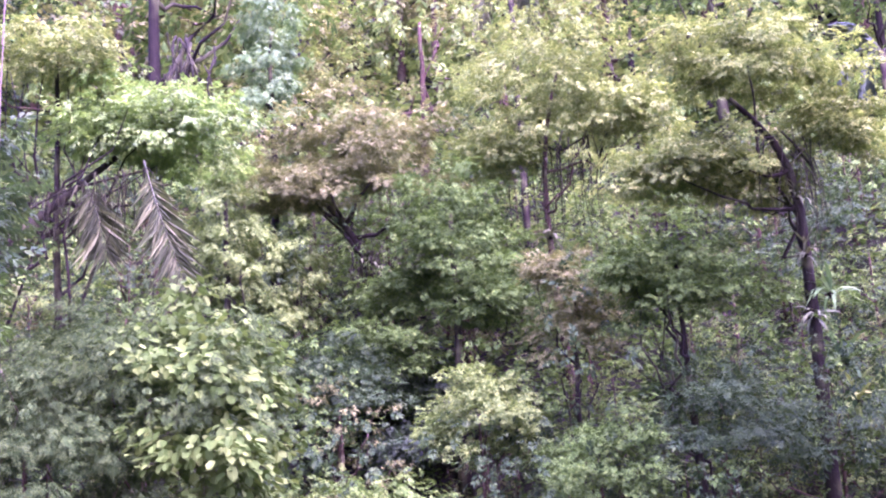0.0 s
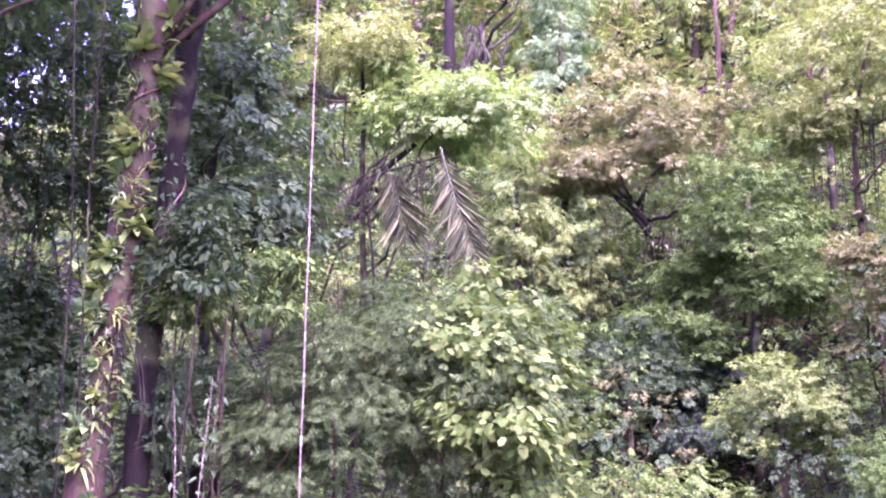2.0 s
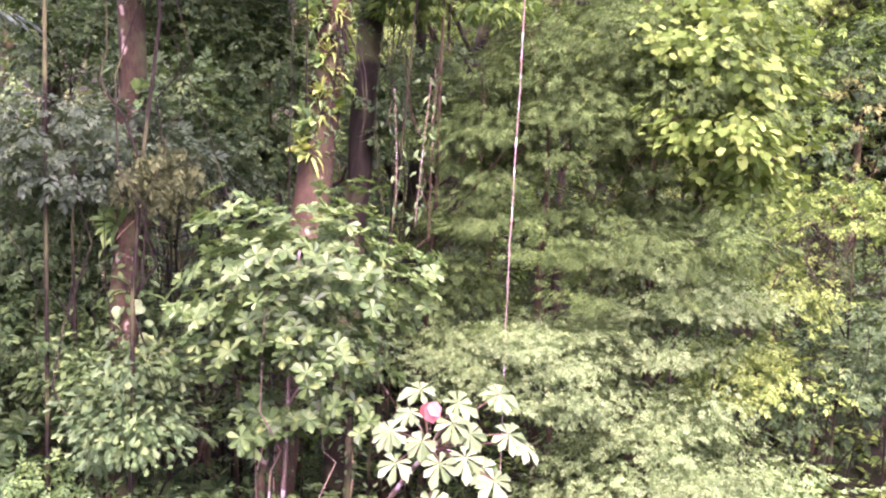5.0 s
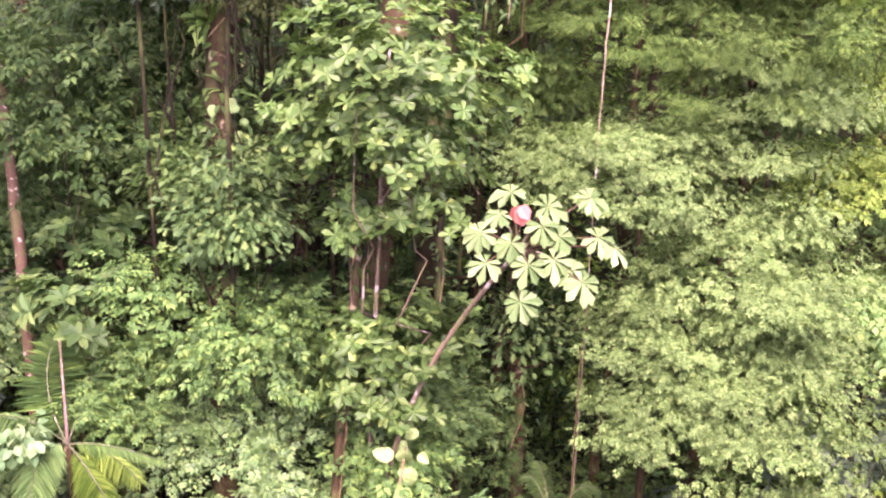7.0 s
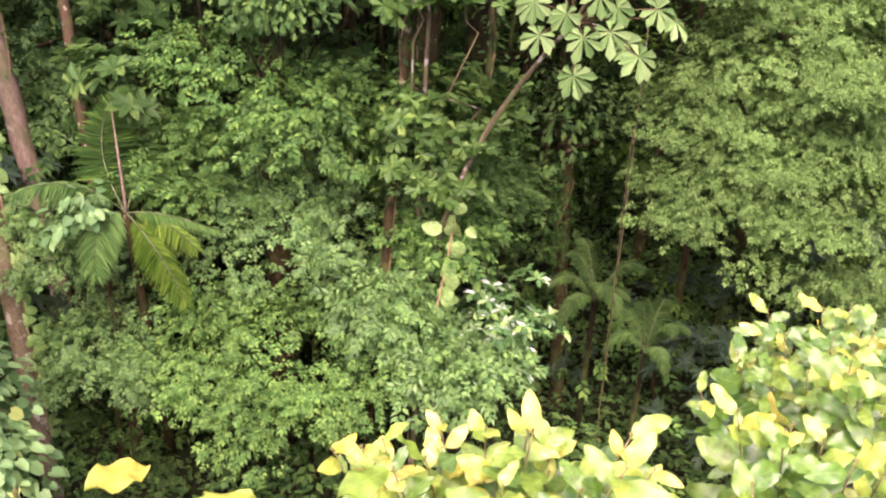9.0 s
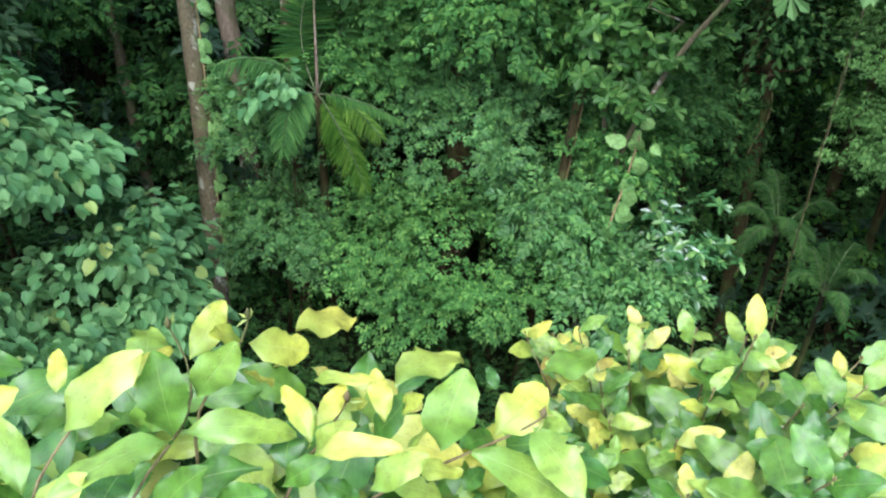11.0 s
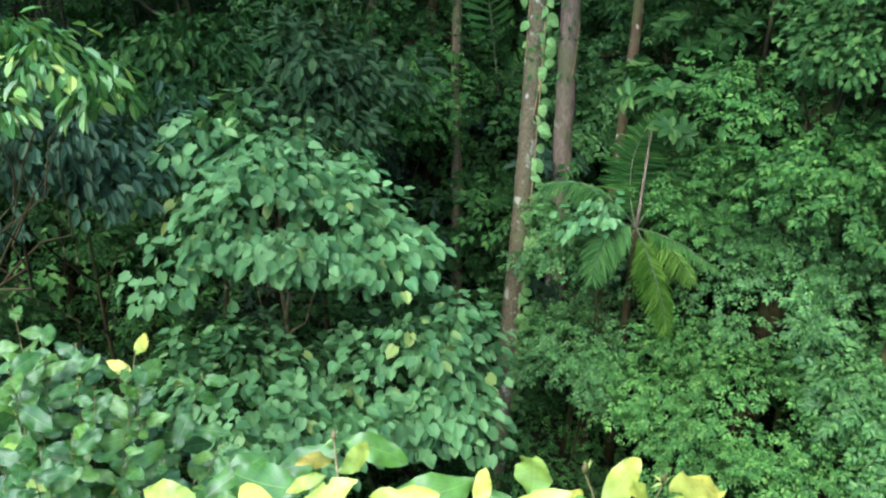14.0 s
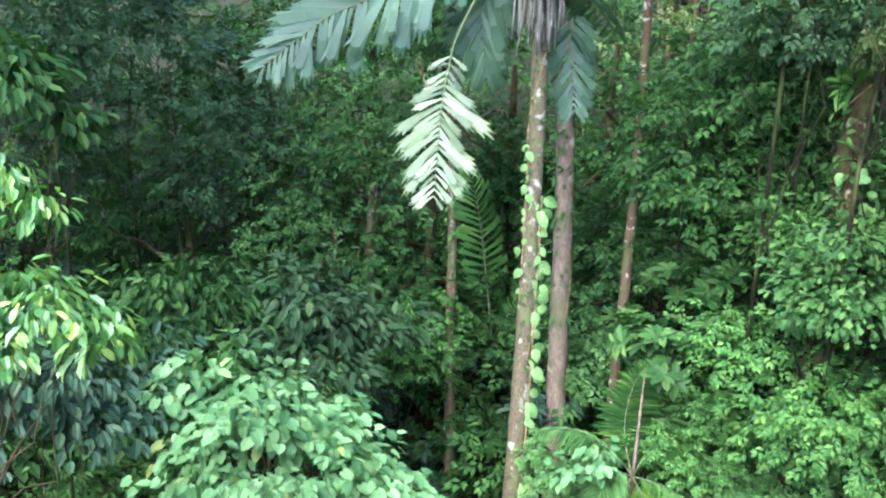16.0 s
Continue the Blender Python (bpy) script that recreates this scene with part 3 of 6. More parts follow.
# glossy rosette shrub
tree("glossy_shrub", "tall shrub with glossy rosettes of oval leaves", (-6.53, 8.41, 8.32), (1.25, 1.1, 0.75), "rosette", 0.14, "obovate", 46, 63,
     stem=0.05, limbs=4, bark="mossy", seed=15, habit="rosette", clump=0.4, flat=0.4, base=(-6.53, 7.96, 5.97)[:2], low=-0.5,
     extra=[((-6.26, 8.18, 7.60), (1.0, 0.9, 0.5), 20), ((-6.96, 7.70, 7.51), (0.5, 0.5, 0.35), 7), ((-5.91, 8.45, 6.91), (0.35, 0.35, 0.3), 5), ((-6.82, 8.20, 6.68), (0.45, 0.4, 0.5), 9)])
tree("glossy_shrub", "rounded shrub with pale-backed oval leaves", (-6.55, 8.52, 5.14), (0.84, 0.78, 0.45), "rosette", 0.15, "obovate", 28, 56,
     stem=0.035, limbs=3, bark="mossy", seed=16, habit="rosette", clump=0.35, low=-0.4, extra=[((-6.32, 8.24, 4.65), (0.56, 0.56, 0.34), 9)])
# heart-leaved shrub and its lower mounds
tree("heart_leaved_shrub", "broad shrub with pale heart-shaped leaves on bare stems", (-9.82, 1.59, 4.69), (1.45, 1.3, 0.6), "heart", 0.145, "heart", 54, 42,
     stem=0.05, seed=17, clump=0.42, flat=0.5, droop=0.7, low=-0.15, base=(-9.10, 1.01, 3.45)[:2], bark="twig",
     extra=[((-10.52, 1.13, 5.08), (0.8, 0.8, 0.4), 12), ((-9.32, 2.42, 4.33), (0.7, 0.7, 0.45), 12)])
tree("heart_leaved_shrub", "low mound of heart-shaped leaves below the trunk", (-8.47, 2.69, 3.10), (0.95, 0.9, 0.75), "heart", 0.14, "heart", 42, 40,
     stem=0.03, seed=18, clump=0.35, flat=0.6, droop=0.7, low=-0.4)
tree("heart_leaved_shrub", "low mound of dull heart-shaped leaves", (-8.33, 0.93, 3.11), (1.3, 1.2, 0.6), "heart", 0.135, "heart", 50, 40,
     stem=0.03, seed=19, clump=0.35, flat=0.6, droop=0.7, low=-0.3)
tree("broad_leaved_shrub", "dark shrub with drooping oval leaves", (-10.72, -0.57, 5.29), (1.3, 1.2, 0.8), "blue", 0.17, "oval", 40, 50,
     stem=0.04, seed=20, clump=0.4, flat=0.6, droop=0.7)
tree("broad_leaved_shrub", "dark broad-leaved shrub with tiered leaves", (-12.01, 2.45, 5.03), (1.4, 1.2, 0.9), "deep", 0.18, "oval", 50, 56,
     stem=0.05, seed=21, clump=0.45, flat=0.5, droop=0.6)
tree("broad_leaved_shrub", "dark grey-green shrub with broad leaves", (-12.40, 1.05, 5.50), (0.9, 0.9, 0.7), "dark", 0.16, "oval", 34, 50,
     stem=0.05, seed=22, clump=0.4, flat=0.5, droop=0.7)
# small-leaved mass at the valley foot
tree("small_leaved_shrub", "dense mound of small bright green leaves", (-7.36, 6.41, 2.19), (1.5, 1.3, 0.9), "lime", 0.1, "diamond", 70, 110,
     stem=0.04, seed=23, clump=0.4, flat=0.5, low=-0.2)
tree("small_leaved_shrub", "dense mound of small green leaves", (-8.51, 7.48, 3.20), (1.4, 1.3, 1.0), "lush", 0.1, "diamond", 70, 110,
     stem=0.04, seed=24, clump=0.4, flat=0.5, low=-0.2)
tree("small_leaved_shrub", "leafy green shrub beside the palm", (-9.48, 6.96, 4.06), (0.85, 0.85, 0.75), "green", 0.1, "diamond", 46, 110,
     stem=0.04, seed=25, clump=0.35, flat=0.5, low=-0.2)
tree("small_leaved_shrub", "green shrub of small leaves on the slope", (-8.43, 8.30, 3.84), (1.5, 1.3, 0.8), "lush", 0.1, "diamond", 60, 110,
     stem=0.04, seed=26, clump=0.4, flat=0.5, low=-0.2)
tree("small_leaved_shrub", "grey-green shrub in front of the trunk", (-9.30, 5.17, 2.14), (0.8, 0.8, 0.7), "lush", 0.1, "diamond", 36, 100,
     stem=0.04, seed=27, clump=0.35, flat=0.5, low=-0.2)
tree("glossy_shrub", "glossy dark shrub with shining leaves", (-5.35, 8.3, 2.65), (0.5, 0.5, 0.75), "shiny", 0.15, "oval", 26, 28,
     stem=0.03, seed=28, clump=0.3, habit="rosette", low=-0.3)
tree("small_leaved_shrub", "dark shrub of small leaves under the pale tree", (-6.69, 10.31, 2.87), (0.7, 0.7, 0.9), "dark", 0.1, "diamond", 34, 100,
     stem=0.04, seed=29, clump=0.35, flat=0.5)

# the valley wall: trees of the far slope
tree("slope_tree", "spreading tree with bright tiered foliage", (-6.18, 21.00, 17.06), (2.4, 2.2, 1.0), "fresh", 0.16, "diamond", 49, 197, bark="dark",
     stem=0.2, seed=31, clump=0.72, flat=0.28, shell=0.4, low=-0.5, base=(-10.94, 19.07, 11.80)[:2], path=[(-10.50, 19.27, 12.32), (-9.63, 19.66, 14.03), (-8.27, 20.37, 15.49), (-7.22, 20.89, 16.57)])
tree("slope_tree", "tree with yellowish tiers above dark limbs", (-8.53, 20.68, 18.70), (1.6, 1.5, 0.8), "yellow", 0.15, "diamond", 27, 171, bark="dark",
     stem=0.16, seed=131, clump=0.64, flat=0.28, shell=0.4, low=-0.5)
tree("slope_tree", "brownish tree with a domed crown on dark limbs", (-2.78, 31.56, 19.24), (3.4, 3.0, 1.9), "brown", 0.17, "diamond", 80, 181, bark="dark",
     stem=0.26, seed=32, clump=0.72, flat=0.41, shell=0.4, low=-0.5, base=(-2.12, 32.67, 14.15)[:2], path=[(-2.32, 32.43, 15.68), (-3.11, 32.10, 17.02), (-3.81, 31.82, 17.89)],
     extra=[((-4.83, 31.07, 18.24), (1.6, 1.5, 0.9), 30)])
tree("slope_tree", "green tree with flat tiers of leaves", (0.29, 28.40, 15.87), (2.2, 2.0, 1.6), "olive_dark", 0.16, "diamond", 49, 171, bark="dark",
     stem=0.2, seed=33, clump=0.69, flat=0.28, shell=0.4, low=-0.7, extra=[((1.34, 28.20, 13.91), (1.6, 1.5, 0.9), 36), ((-1.19, 29.65, 14.43), (1.4, 1.3, 0.8), 28), ((-1.92, 28.83, 12.48), (1.6, 1.5, 1.0), 36)])
tree("slope_tree", "tall yellow-green tree with airy crown", (3.76, 28.80, 20.83), (3.0, 2.6, 2.4), "yellow", 0.16, "diamond", 80, 162, bark="brown",
     stem=0.15, seed=34, clump=0.72, flat=0.35, shell=0.4, low=-0.9, limbs=4, path=[(3.47, 30.01, 14.22), (3.26, 29.58, 16.68), (3.24, 29.18, 19.32), (3.95, 28.60, 21.30)],
     extra=[((1.68, 29.19, 18.67), (1.2, 1.1, 0.9), 26), ((6.14, 28.78, 19.76), (1.4, 1.3, 1.0), 30)])
tree("slope_tree", "yellow-green tree with dark arching limbs", (7.51, 21.34, 18.03), (2.5, 2.3, 1.3), "yellow", 0.15, "diamond", 55, 171, bark="dark",
     stem=0.2, seed=35, clump=0.64, flat=0.32, shell=0.4, low=-0.5, base=(8.40, 22.43, 11.52)[:2], limbs=5, path=[(8.47, 22.25, 13.07), (8.34, 21.91, 15.15), (8.03, 21.71, 16.34), (6.91, 21.75, 17.45)],
     extra=[((5.61, 22.58, 15.90), (1.6, 1.5, 0.7), 36), ((7.37, 22.70, 15.55), (1.3, 1.2, 0.8), 24), ((9.30, 21.71, 16.54), (1.0, 1.0, 0.8), 20)])
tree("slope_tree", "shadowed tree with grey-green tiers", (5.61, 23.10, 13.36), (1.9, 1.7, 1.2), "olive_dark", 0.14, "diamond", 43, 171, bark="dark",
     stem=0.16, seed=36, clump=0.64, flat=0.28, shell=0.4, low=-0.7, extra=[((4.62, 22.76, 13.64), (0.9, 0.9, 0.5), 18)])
tree("slope_tree", "thin tree with pale brownish leaves", (3.44, 25.60, 12.97), (1.4, 1.3, 1.0), "brown", 0.14, "diamond", 31, 145, bark="dark",
     stem=0.12, seed=136, clump=0.54, flat=0.41, shell=0.4, low=-0.8, extra=[((2.92, 25.50, 14.20), (0.9, 0.9, 0.4), 16)])
tree("slope_tree", "slender tree draped in bright green creeper", (-5.80, 32.84, 23.58), (1.4, 1.4, 2.5), "lime", 0.15, "diamond", 49, 181, bark="dark",
     stem=0.2, seed=37, clump=0.47, flat=0.77, shell=0.55, droop=0.9, low=-0.9)
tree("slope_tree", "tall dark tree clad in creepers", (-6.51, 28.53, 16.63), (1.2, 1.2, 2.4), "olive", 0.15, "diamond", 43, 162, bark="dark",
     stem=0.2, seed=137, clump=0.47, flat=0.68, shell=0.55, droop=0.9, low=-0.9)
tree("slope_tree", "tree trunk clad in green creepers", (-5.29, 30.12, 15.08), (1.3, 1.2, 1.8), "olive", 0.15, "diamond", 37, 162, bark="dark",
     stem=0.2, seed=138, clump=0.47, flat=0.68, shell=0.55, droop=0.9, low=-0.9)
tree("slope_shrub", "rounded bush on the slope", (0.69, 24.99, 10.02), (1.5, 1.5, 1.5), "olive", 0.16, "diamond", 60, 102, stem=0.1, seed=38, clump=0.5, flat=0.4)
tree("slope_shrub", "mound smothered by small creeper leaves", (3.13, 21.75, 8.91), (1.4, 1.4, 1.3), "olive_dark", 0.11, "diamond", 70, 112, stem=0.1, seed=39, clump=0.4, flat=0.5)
# The low bush has its shade put into the leaf colour.
tree("slope_shrub", "leafy bush on the slope, shade put into its dark colour", (6.04, 22.19, 9.60), (2.0, 1.8, 1.6), "dark", 0.14, "diamond", 70, 102, stem=0.1, seed=40, clump=0.55, flat=0.35)
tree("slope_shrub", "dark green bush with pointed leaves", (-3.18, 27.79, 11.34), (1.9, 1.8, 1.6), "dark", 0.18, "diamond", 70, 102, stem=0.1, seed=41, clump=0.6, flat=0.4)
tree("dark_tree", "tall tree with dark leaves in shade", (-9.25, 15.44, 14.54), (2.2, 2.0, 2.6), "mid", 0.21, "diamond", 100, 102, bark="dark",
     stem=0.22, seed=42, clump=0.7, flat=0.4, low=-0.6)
tree("drooping_tree", "tree hung with drooping narrow drab olive leaves", (-8.05, 7.85, 12.1), (0.6, 0.55, 1.0), "drab", 0.095, "diamond", 60, 84, bark="dark",
     stem=0.05, seed=43, clump=0.3, flat=0.9, habit="hang", low=-0.8, base=(-8.6, 7.3), extra=[((-8.4, 7.7, 12.9), (0.7, 0.6, 0.7), 40), ((-8.1, 7.95, 9.3), (0.35, 0.3, 0.4), 14)])
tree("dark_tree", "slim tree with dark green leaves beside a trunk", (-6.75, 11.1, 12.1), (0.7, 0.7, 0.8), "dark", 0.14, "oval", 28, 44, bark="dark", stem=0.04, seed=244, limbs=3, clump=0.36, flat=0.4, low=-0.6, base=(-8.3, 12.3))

# trees that close the gully, its shade put into their deep green colour
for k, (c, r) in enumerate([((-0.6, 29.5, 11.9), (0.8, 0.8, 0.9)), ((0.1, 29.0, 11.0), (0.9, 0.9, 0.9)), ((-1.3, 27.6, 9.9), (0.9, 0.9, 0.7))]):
    tree("dark_tree", "gully tree with shade put into its deep green leaves", c, r, "deep", 0.17, "diamond", 40, 90, bark="dark", stem=0.12, seed=270 + k, clump=0.5, flat=0.45, low=-0.7)

# ---------------------------------------------------------------- forest that fills the slopes
KINDS = [("green", "diamond", "green forest tree with a rounded crown", 0.3, 3.4, 2.2, 2.2),
         ("mid", "diamond", "mid-green forest tree with tiered foliage", 0.25, 4.0, 2.4, 2.4),
         ("brown", "diamond", "brownish forest tree with thin foliage", 0.3, 4.6, 2.3, 2.0),
         ("yellow", "diamond", "yellow-green forest tree with airy foliage", 0.28, 4.6, 2.2, 2.2),
         ("dark", "diamond", "dark green forest tree in shade", 0.35, 3.8, 2.4, 2.6),
         ("pale", "diamond", "pale green forest tree draped in creepers", 0.6, 4.0, 1.7, 3.2),
         ("grey", "narrow", "grey-green forest tree with narrow leaves", 0.5, 4.2, 2.2, 2.6)]


def forest_kind(i, spec, leaf, clumps, per, clump, seed):
    mat, shape, label, flat, h, rx, rz = spec
    rs = np.random.RandomState(seed)
    side = [((rx * 0.7 * math.cos(a), rx * 0.7 * math.sin(a), h * (0.2 + 0.6 * rs.rand())), (rx * 0.6, rx * 0.6, rz * 0.4), clumps // 5) for a in (0.4, 2.3, 4.4)]
    return plant("forest_tree", label, "tree", (0, 0, 0), (0, 0, h), (rx, rx, rz), mat, leaf * 2.2, "twig", clumps // 2, max(4, per // 6), bark="dark" if i % 2 else "brown",
                 stem=0.15, seed=seed, limbs=5, group="forest trees", clump=clump, flat=flat, low=-0.8, shell=0.65, extra=side)


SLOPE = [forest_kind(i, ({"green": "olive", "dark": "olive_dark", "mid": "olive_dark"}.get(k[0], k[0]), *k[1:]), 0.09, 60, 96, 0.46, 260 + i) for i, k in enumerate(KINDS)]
NEARER = [forest_kind(i, k, 0.14, 56, 56, 0.5, 60 + i) if i not in (2, 3) else None for i, k in enumerate(KINDS)]
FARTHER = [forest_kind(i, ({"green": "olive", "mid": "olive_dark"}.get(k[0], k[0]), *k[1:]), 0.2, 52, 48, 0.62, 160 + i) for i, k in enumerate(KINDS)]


def scatter(protos, spots, rs, weights, lo=0.8, hi=1.25, sink=0.1):
    used = {i for i, o in enumerate(protos) if o.matrix_basis.translation.length > 0.01}
    for x, y in spots:
        i = rs.choice(len(protos), p=weights(x, y))
        s = lo + (hi - lo) * rs.rand()
        m = Matrix.Translation((x, y, float(ground_z(x, y)) - sink)) @ Matrix.Rotation(rs.rand() * 6.28, 4, "Z") @ Matrix.Diagonal((s, s, s * (0.85 + 0.35 * rs.rand()), 1))
        if i in used:
            copy_thing(protos[i], m)
        else:
            protos[i].matrix_basis = m
            used.add(i)


def sector(rs, r0, r1, a0, a1, gap):
    """Jittered places in a sector round the camera's stand."""
    spots = []
    r = r0
    while r < r1:
        n = max(1, int(radians(a1 - a0) * r / gap))
        for k in range(n):
            a = radians(a0 + (a1 - a0) * (k + rs.rand()) / n)
            q = r + gap * (rs.rand() - 0.5)
            spots.append((-math.sin(a) * q, math.cos(a) * q))
        r += gap * 0.9
    return spots


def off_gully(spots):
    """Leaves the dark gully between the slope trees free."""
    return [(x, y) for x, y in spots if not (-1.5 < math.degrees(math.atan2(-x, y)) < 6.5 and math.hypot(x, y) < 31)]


def wood_mix(x, y):
    az, r = math.degrees(math.atan2(-x, y)), math.hypot(x, y)
    if az > 24:
        w = np.array([1.5, 2.5, 0.0, 0.0, 4, 0.2, 0.3])
    elif r < 31:
        w = np.array([4.0, 2.5, 1.2, 0.5, 0.4, 0.6, 0.3])
    else:
        w = np.array([2.2, 3, 2.6, 1.1, 1.0, 1.5, 1.6])
    return w / w.sum()


rs_wood = np.random.RandomState(5)
# Mostly dark-leaved trees towards the left: forest shade given by leaf colour.
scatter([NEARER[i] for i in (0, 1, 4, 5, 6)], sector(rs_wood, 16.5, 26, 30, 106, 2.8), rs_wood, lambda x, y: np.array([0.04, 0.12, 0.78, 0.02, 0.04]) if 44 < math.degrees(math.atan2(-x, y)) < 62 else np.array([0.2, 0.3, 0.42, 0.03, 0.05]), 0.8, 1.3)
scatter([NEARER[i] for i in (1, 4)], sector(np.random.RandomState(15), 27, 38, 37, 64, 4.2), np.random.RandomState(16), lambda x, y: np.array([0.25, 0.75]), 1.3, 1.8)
scatter(SLOPE, off_gully(sector(rs_wood, 25.5, 34, -33, 36, 3.1)), rs_wood, wood_mix, 0.5, 0.85)
scatter(SLOPE, sector(rs_wood, 34, 43, -33, 36, 3.7), rs_wood, wood_mix, 0.7, 1.1)
scatter(FARTHER, sector(rs_wood, 43, 60, -31, 40, 5.6), rs_wood, wood_mix, 1.0, 1.7)

BUSH = [plant("slope_bush", lab, "shrub", (0, 0, 0), (0, 0, 1.6), (1.7, 1.7, 1.5), mat, 0.18, "twig", 32, 18, stem=0.035, seed=190 + i, limbs=4,
              group="slope bushes", clump=0.6, flat=0.35, low=-0.6)
        for i, (mat, lab) in enumerate([("olive", "green bush with tiered sprays on the slope"), ("olive_dark", "mid-green bush clothing the slope"), ("dark", "slope bush with shade put into its dark green leaves")])]
rs_bush = np.random.RandomState(8)
# Nearer than 26 m mostly dark bushes, to paint the slope foot as shaded.
scatter(BUSH, off_gully(sector(rs_bush, 16.5, 42, -32, 36, 3.2)), rs_bush, lambda x, y: np.array([0.0, 0.3, 0.7]) if math.hypot(x, y) < 26 else np.array([0.35, 0.45, 0.2]), 0.9, 1.5)

UNDER = []
for i, (mat, leaf, shape, label, hab) in enumerate([
        ("green", 0.11, "diamond", "green understorey shrub of small leaves", "spray"),
        ("mid", 0.12, "diamond", "mid-green understorey shrub of oval leaves", "spray"),
        ("dark", 0.15, "diamond", "dark broad-leaved understorey shrub", "spray"),
        ("blue", 0.15, "oval", "blue-green understorey shrub with oval leaves", "rosette"),
        ("rosette", 0.13, "obovate", "glossy understorey shrub with rosettes", "rosette")]):
    UNDER.append(plant("understorey_shrub", label, "shrub", (0, 0, 0), (0, 0, 1.0), (1.15, 1.15, 0.8), mat, leaf * (2.2 if shape == "diamond" else 1), "twig" if shape == "diamond" else shape, 25, 8 if shape == "diamond" else 24, stem=0.04, seed=80 + i, limbs=5,
                       group="understorey shrubs", clump=0.42, flat=0.5, droop=0.5, low=-0.5, habit=hab))


def open_floor(spots):
    """Keeps the view to the palm's foot and the dark trunks clear."""
    keep = []
    for x, y in spots:
        az, r = math.degrees(math.atan2(-x, y)), math.hypot(x, y)
        if (57 < az < 74 and r < 11.6) or (33 < az < 43 and r < 11.8) or (27 < az < 33.5 and r < 13):
            continue
        keep.append((x, y))
    return keep


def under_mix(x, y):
    # Dark-leaved shrubs prevail here; their colour stands in for shade.
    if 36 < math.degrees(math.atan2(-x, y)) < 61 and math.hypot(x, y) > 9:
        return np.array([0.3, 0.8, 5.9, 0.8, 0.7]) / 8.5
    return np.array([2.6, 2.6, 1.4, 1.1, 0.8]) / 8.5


rs_under = np.random.RandomState(6)
scatter(UNDER, open_floor(sector(rs_under, 7.0, 19, 0, 106, 1.8)) + sector(rs_under, 5, 14, 125, 300, 5.0), rs_under, under_mix, 0.75, 1.35)
# Beyond 82 degrees dark leaves imitate the shaded hollow.
scatter(UNDER[:3], sector(rs_under, 14.5, 21, 52, 106, 2.1), rs_under, lambda x, y: np.array([0.05, 0.2, 0.75]) if math.degrees(math.atan2(-x, y)) > 82 else np.array([0.3, 0.45, 0.25]), 1.2, 1.9)

scatter(UNDER[:3], [q for q in sector(rs_under, 8.5, 12.2, 57, 74, 0.95) + sector(rs_under, 10, 12, 33, 43, 1.0)], rs_under, lambda x, y: np.array([0.5, 0.3, 0.2]), 0.4, 0.65)


def ground_cover(name, label, r0, r1, a0, a1, n, leaf, high, mat, seed):
    """Low herbs and seedlings over the forest floor."""
    rs = np.random.RandomState(seed)
    r = np.sqrt(r0 ** 2 + (r1 ** 2 - r0 ** 2) * rs.rand(n))
    a = np.radians(a0 + (a1 - a0) * rs.rand(n))
    x, y = -np.sin(a) * r, np.cos(a) * r
    tuft = 0.5 + 0.5 * np.sin(x * 2.3 + 1.3 * np.sin(y * 1.9)) * np.cos(y * 2.1 + np.sin(x * 1.3))
    z = ground_z(x, y) + high * rs.rand(n) * (0.3 + 0.7 * tuft)
    pos = np.stack([x, y, z], 1)
    ax = rs.normal(size=(n, 3)) * (1, 1, 0.35)
    v, p = leaf_arrays(pos, ax, np.array([0, 0, 1.0]) + 0.35 * rs.normal(size=(n, 3)), leaf * (0.6 + 0.8 * rs.rand(n)), "diamond")
    tagged(new(name, fast_mesh(name, v, p, LEAF[mat])), label, "undergrowth", "", "stuff")


ground_cover("undergrowth", "low green herbs and seedlings covering the forest floor", 6.0, 20, 0, 106, 42000, 0.14, 0.5, "mid", 71)
ground_cover("bank_undergrowth", "low herbs and seedlings on the near bank", 1.0, 6.0, -60, 300, 14000, 0.11, 0.35, "green", 74)
ground_cover("slope_undergrowth", "low leafy growth covering the far slope", 20, 46, -32, 38, 56000, 0.27, 1.1, "olive_dark", 72)
ground_cover("far_undergrowth", "leafy growth on the top of the far slope", 46, 84, -32, 60, 24000, 0.9, 1.8, "olive", 73)


# ---------------------------------------------------------------- tall trunks, palms, lianas
def to_ground(p, q):
    """Where the line from p through q, going down, meets the ground."""
    p, q = np.array(p, float), np.array(q, float)
    d = q - p
    t = 1.0
    while t < 30:
        w = p + d * t
        if w[2] <= float(ground_z(w[0], w[1])) - 0.05:
            return w
        t += 0.02
    return q


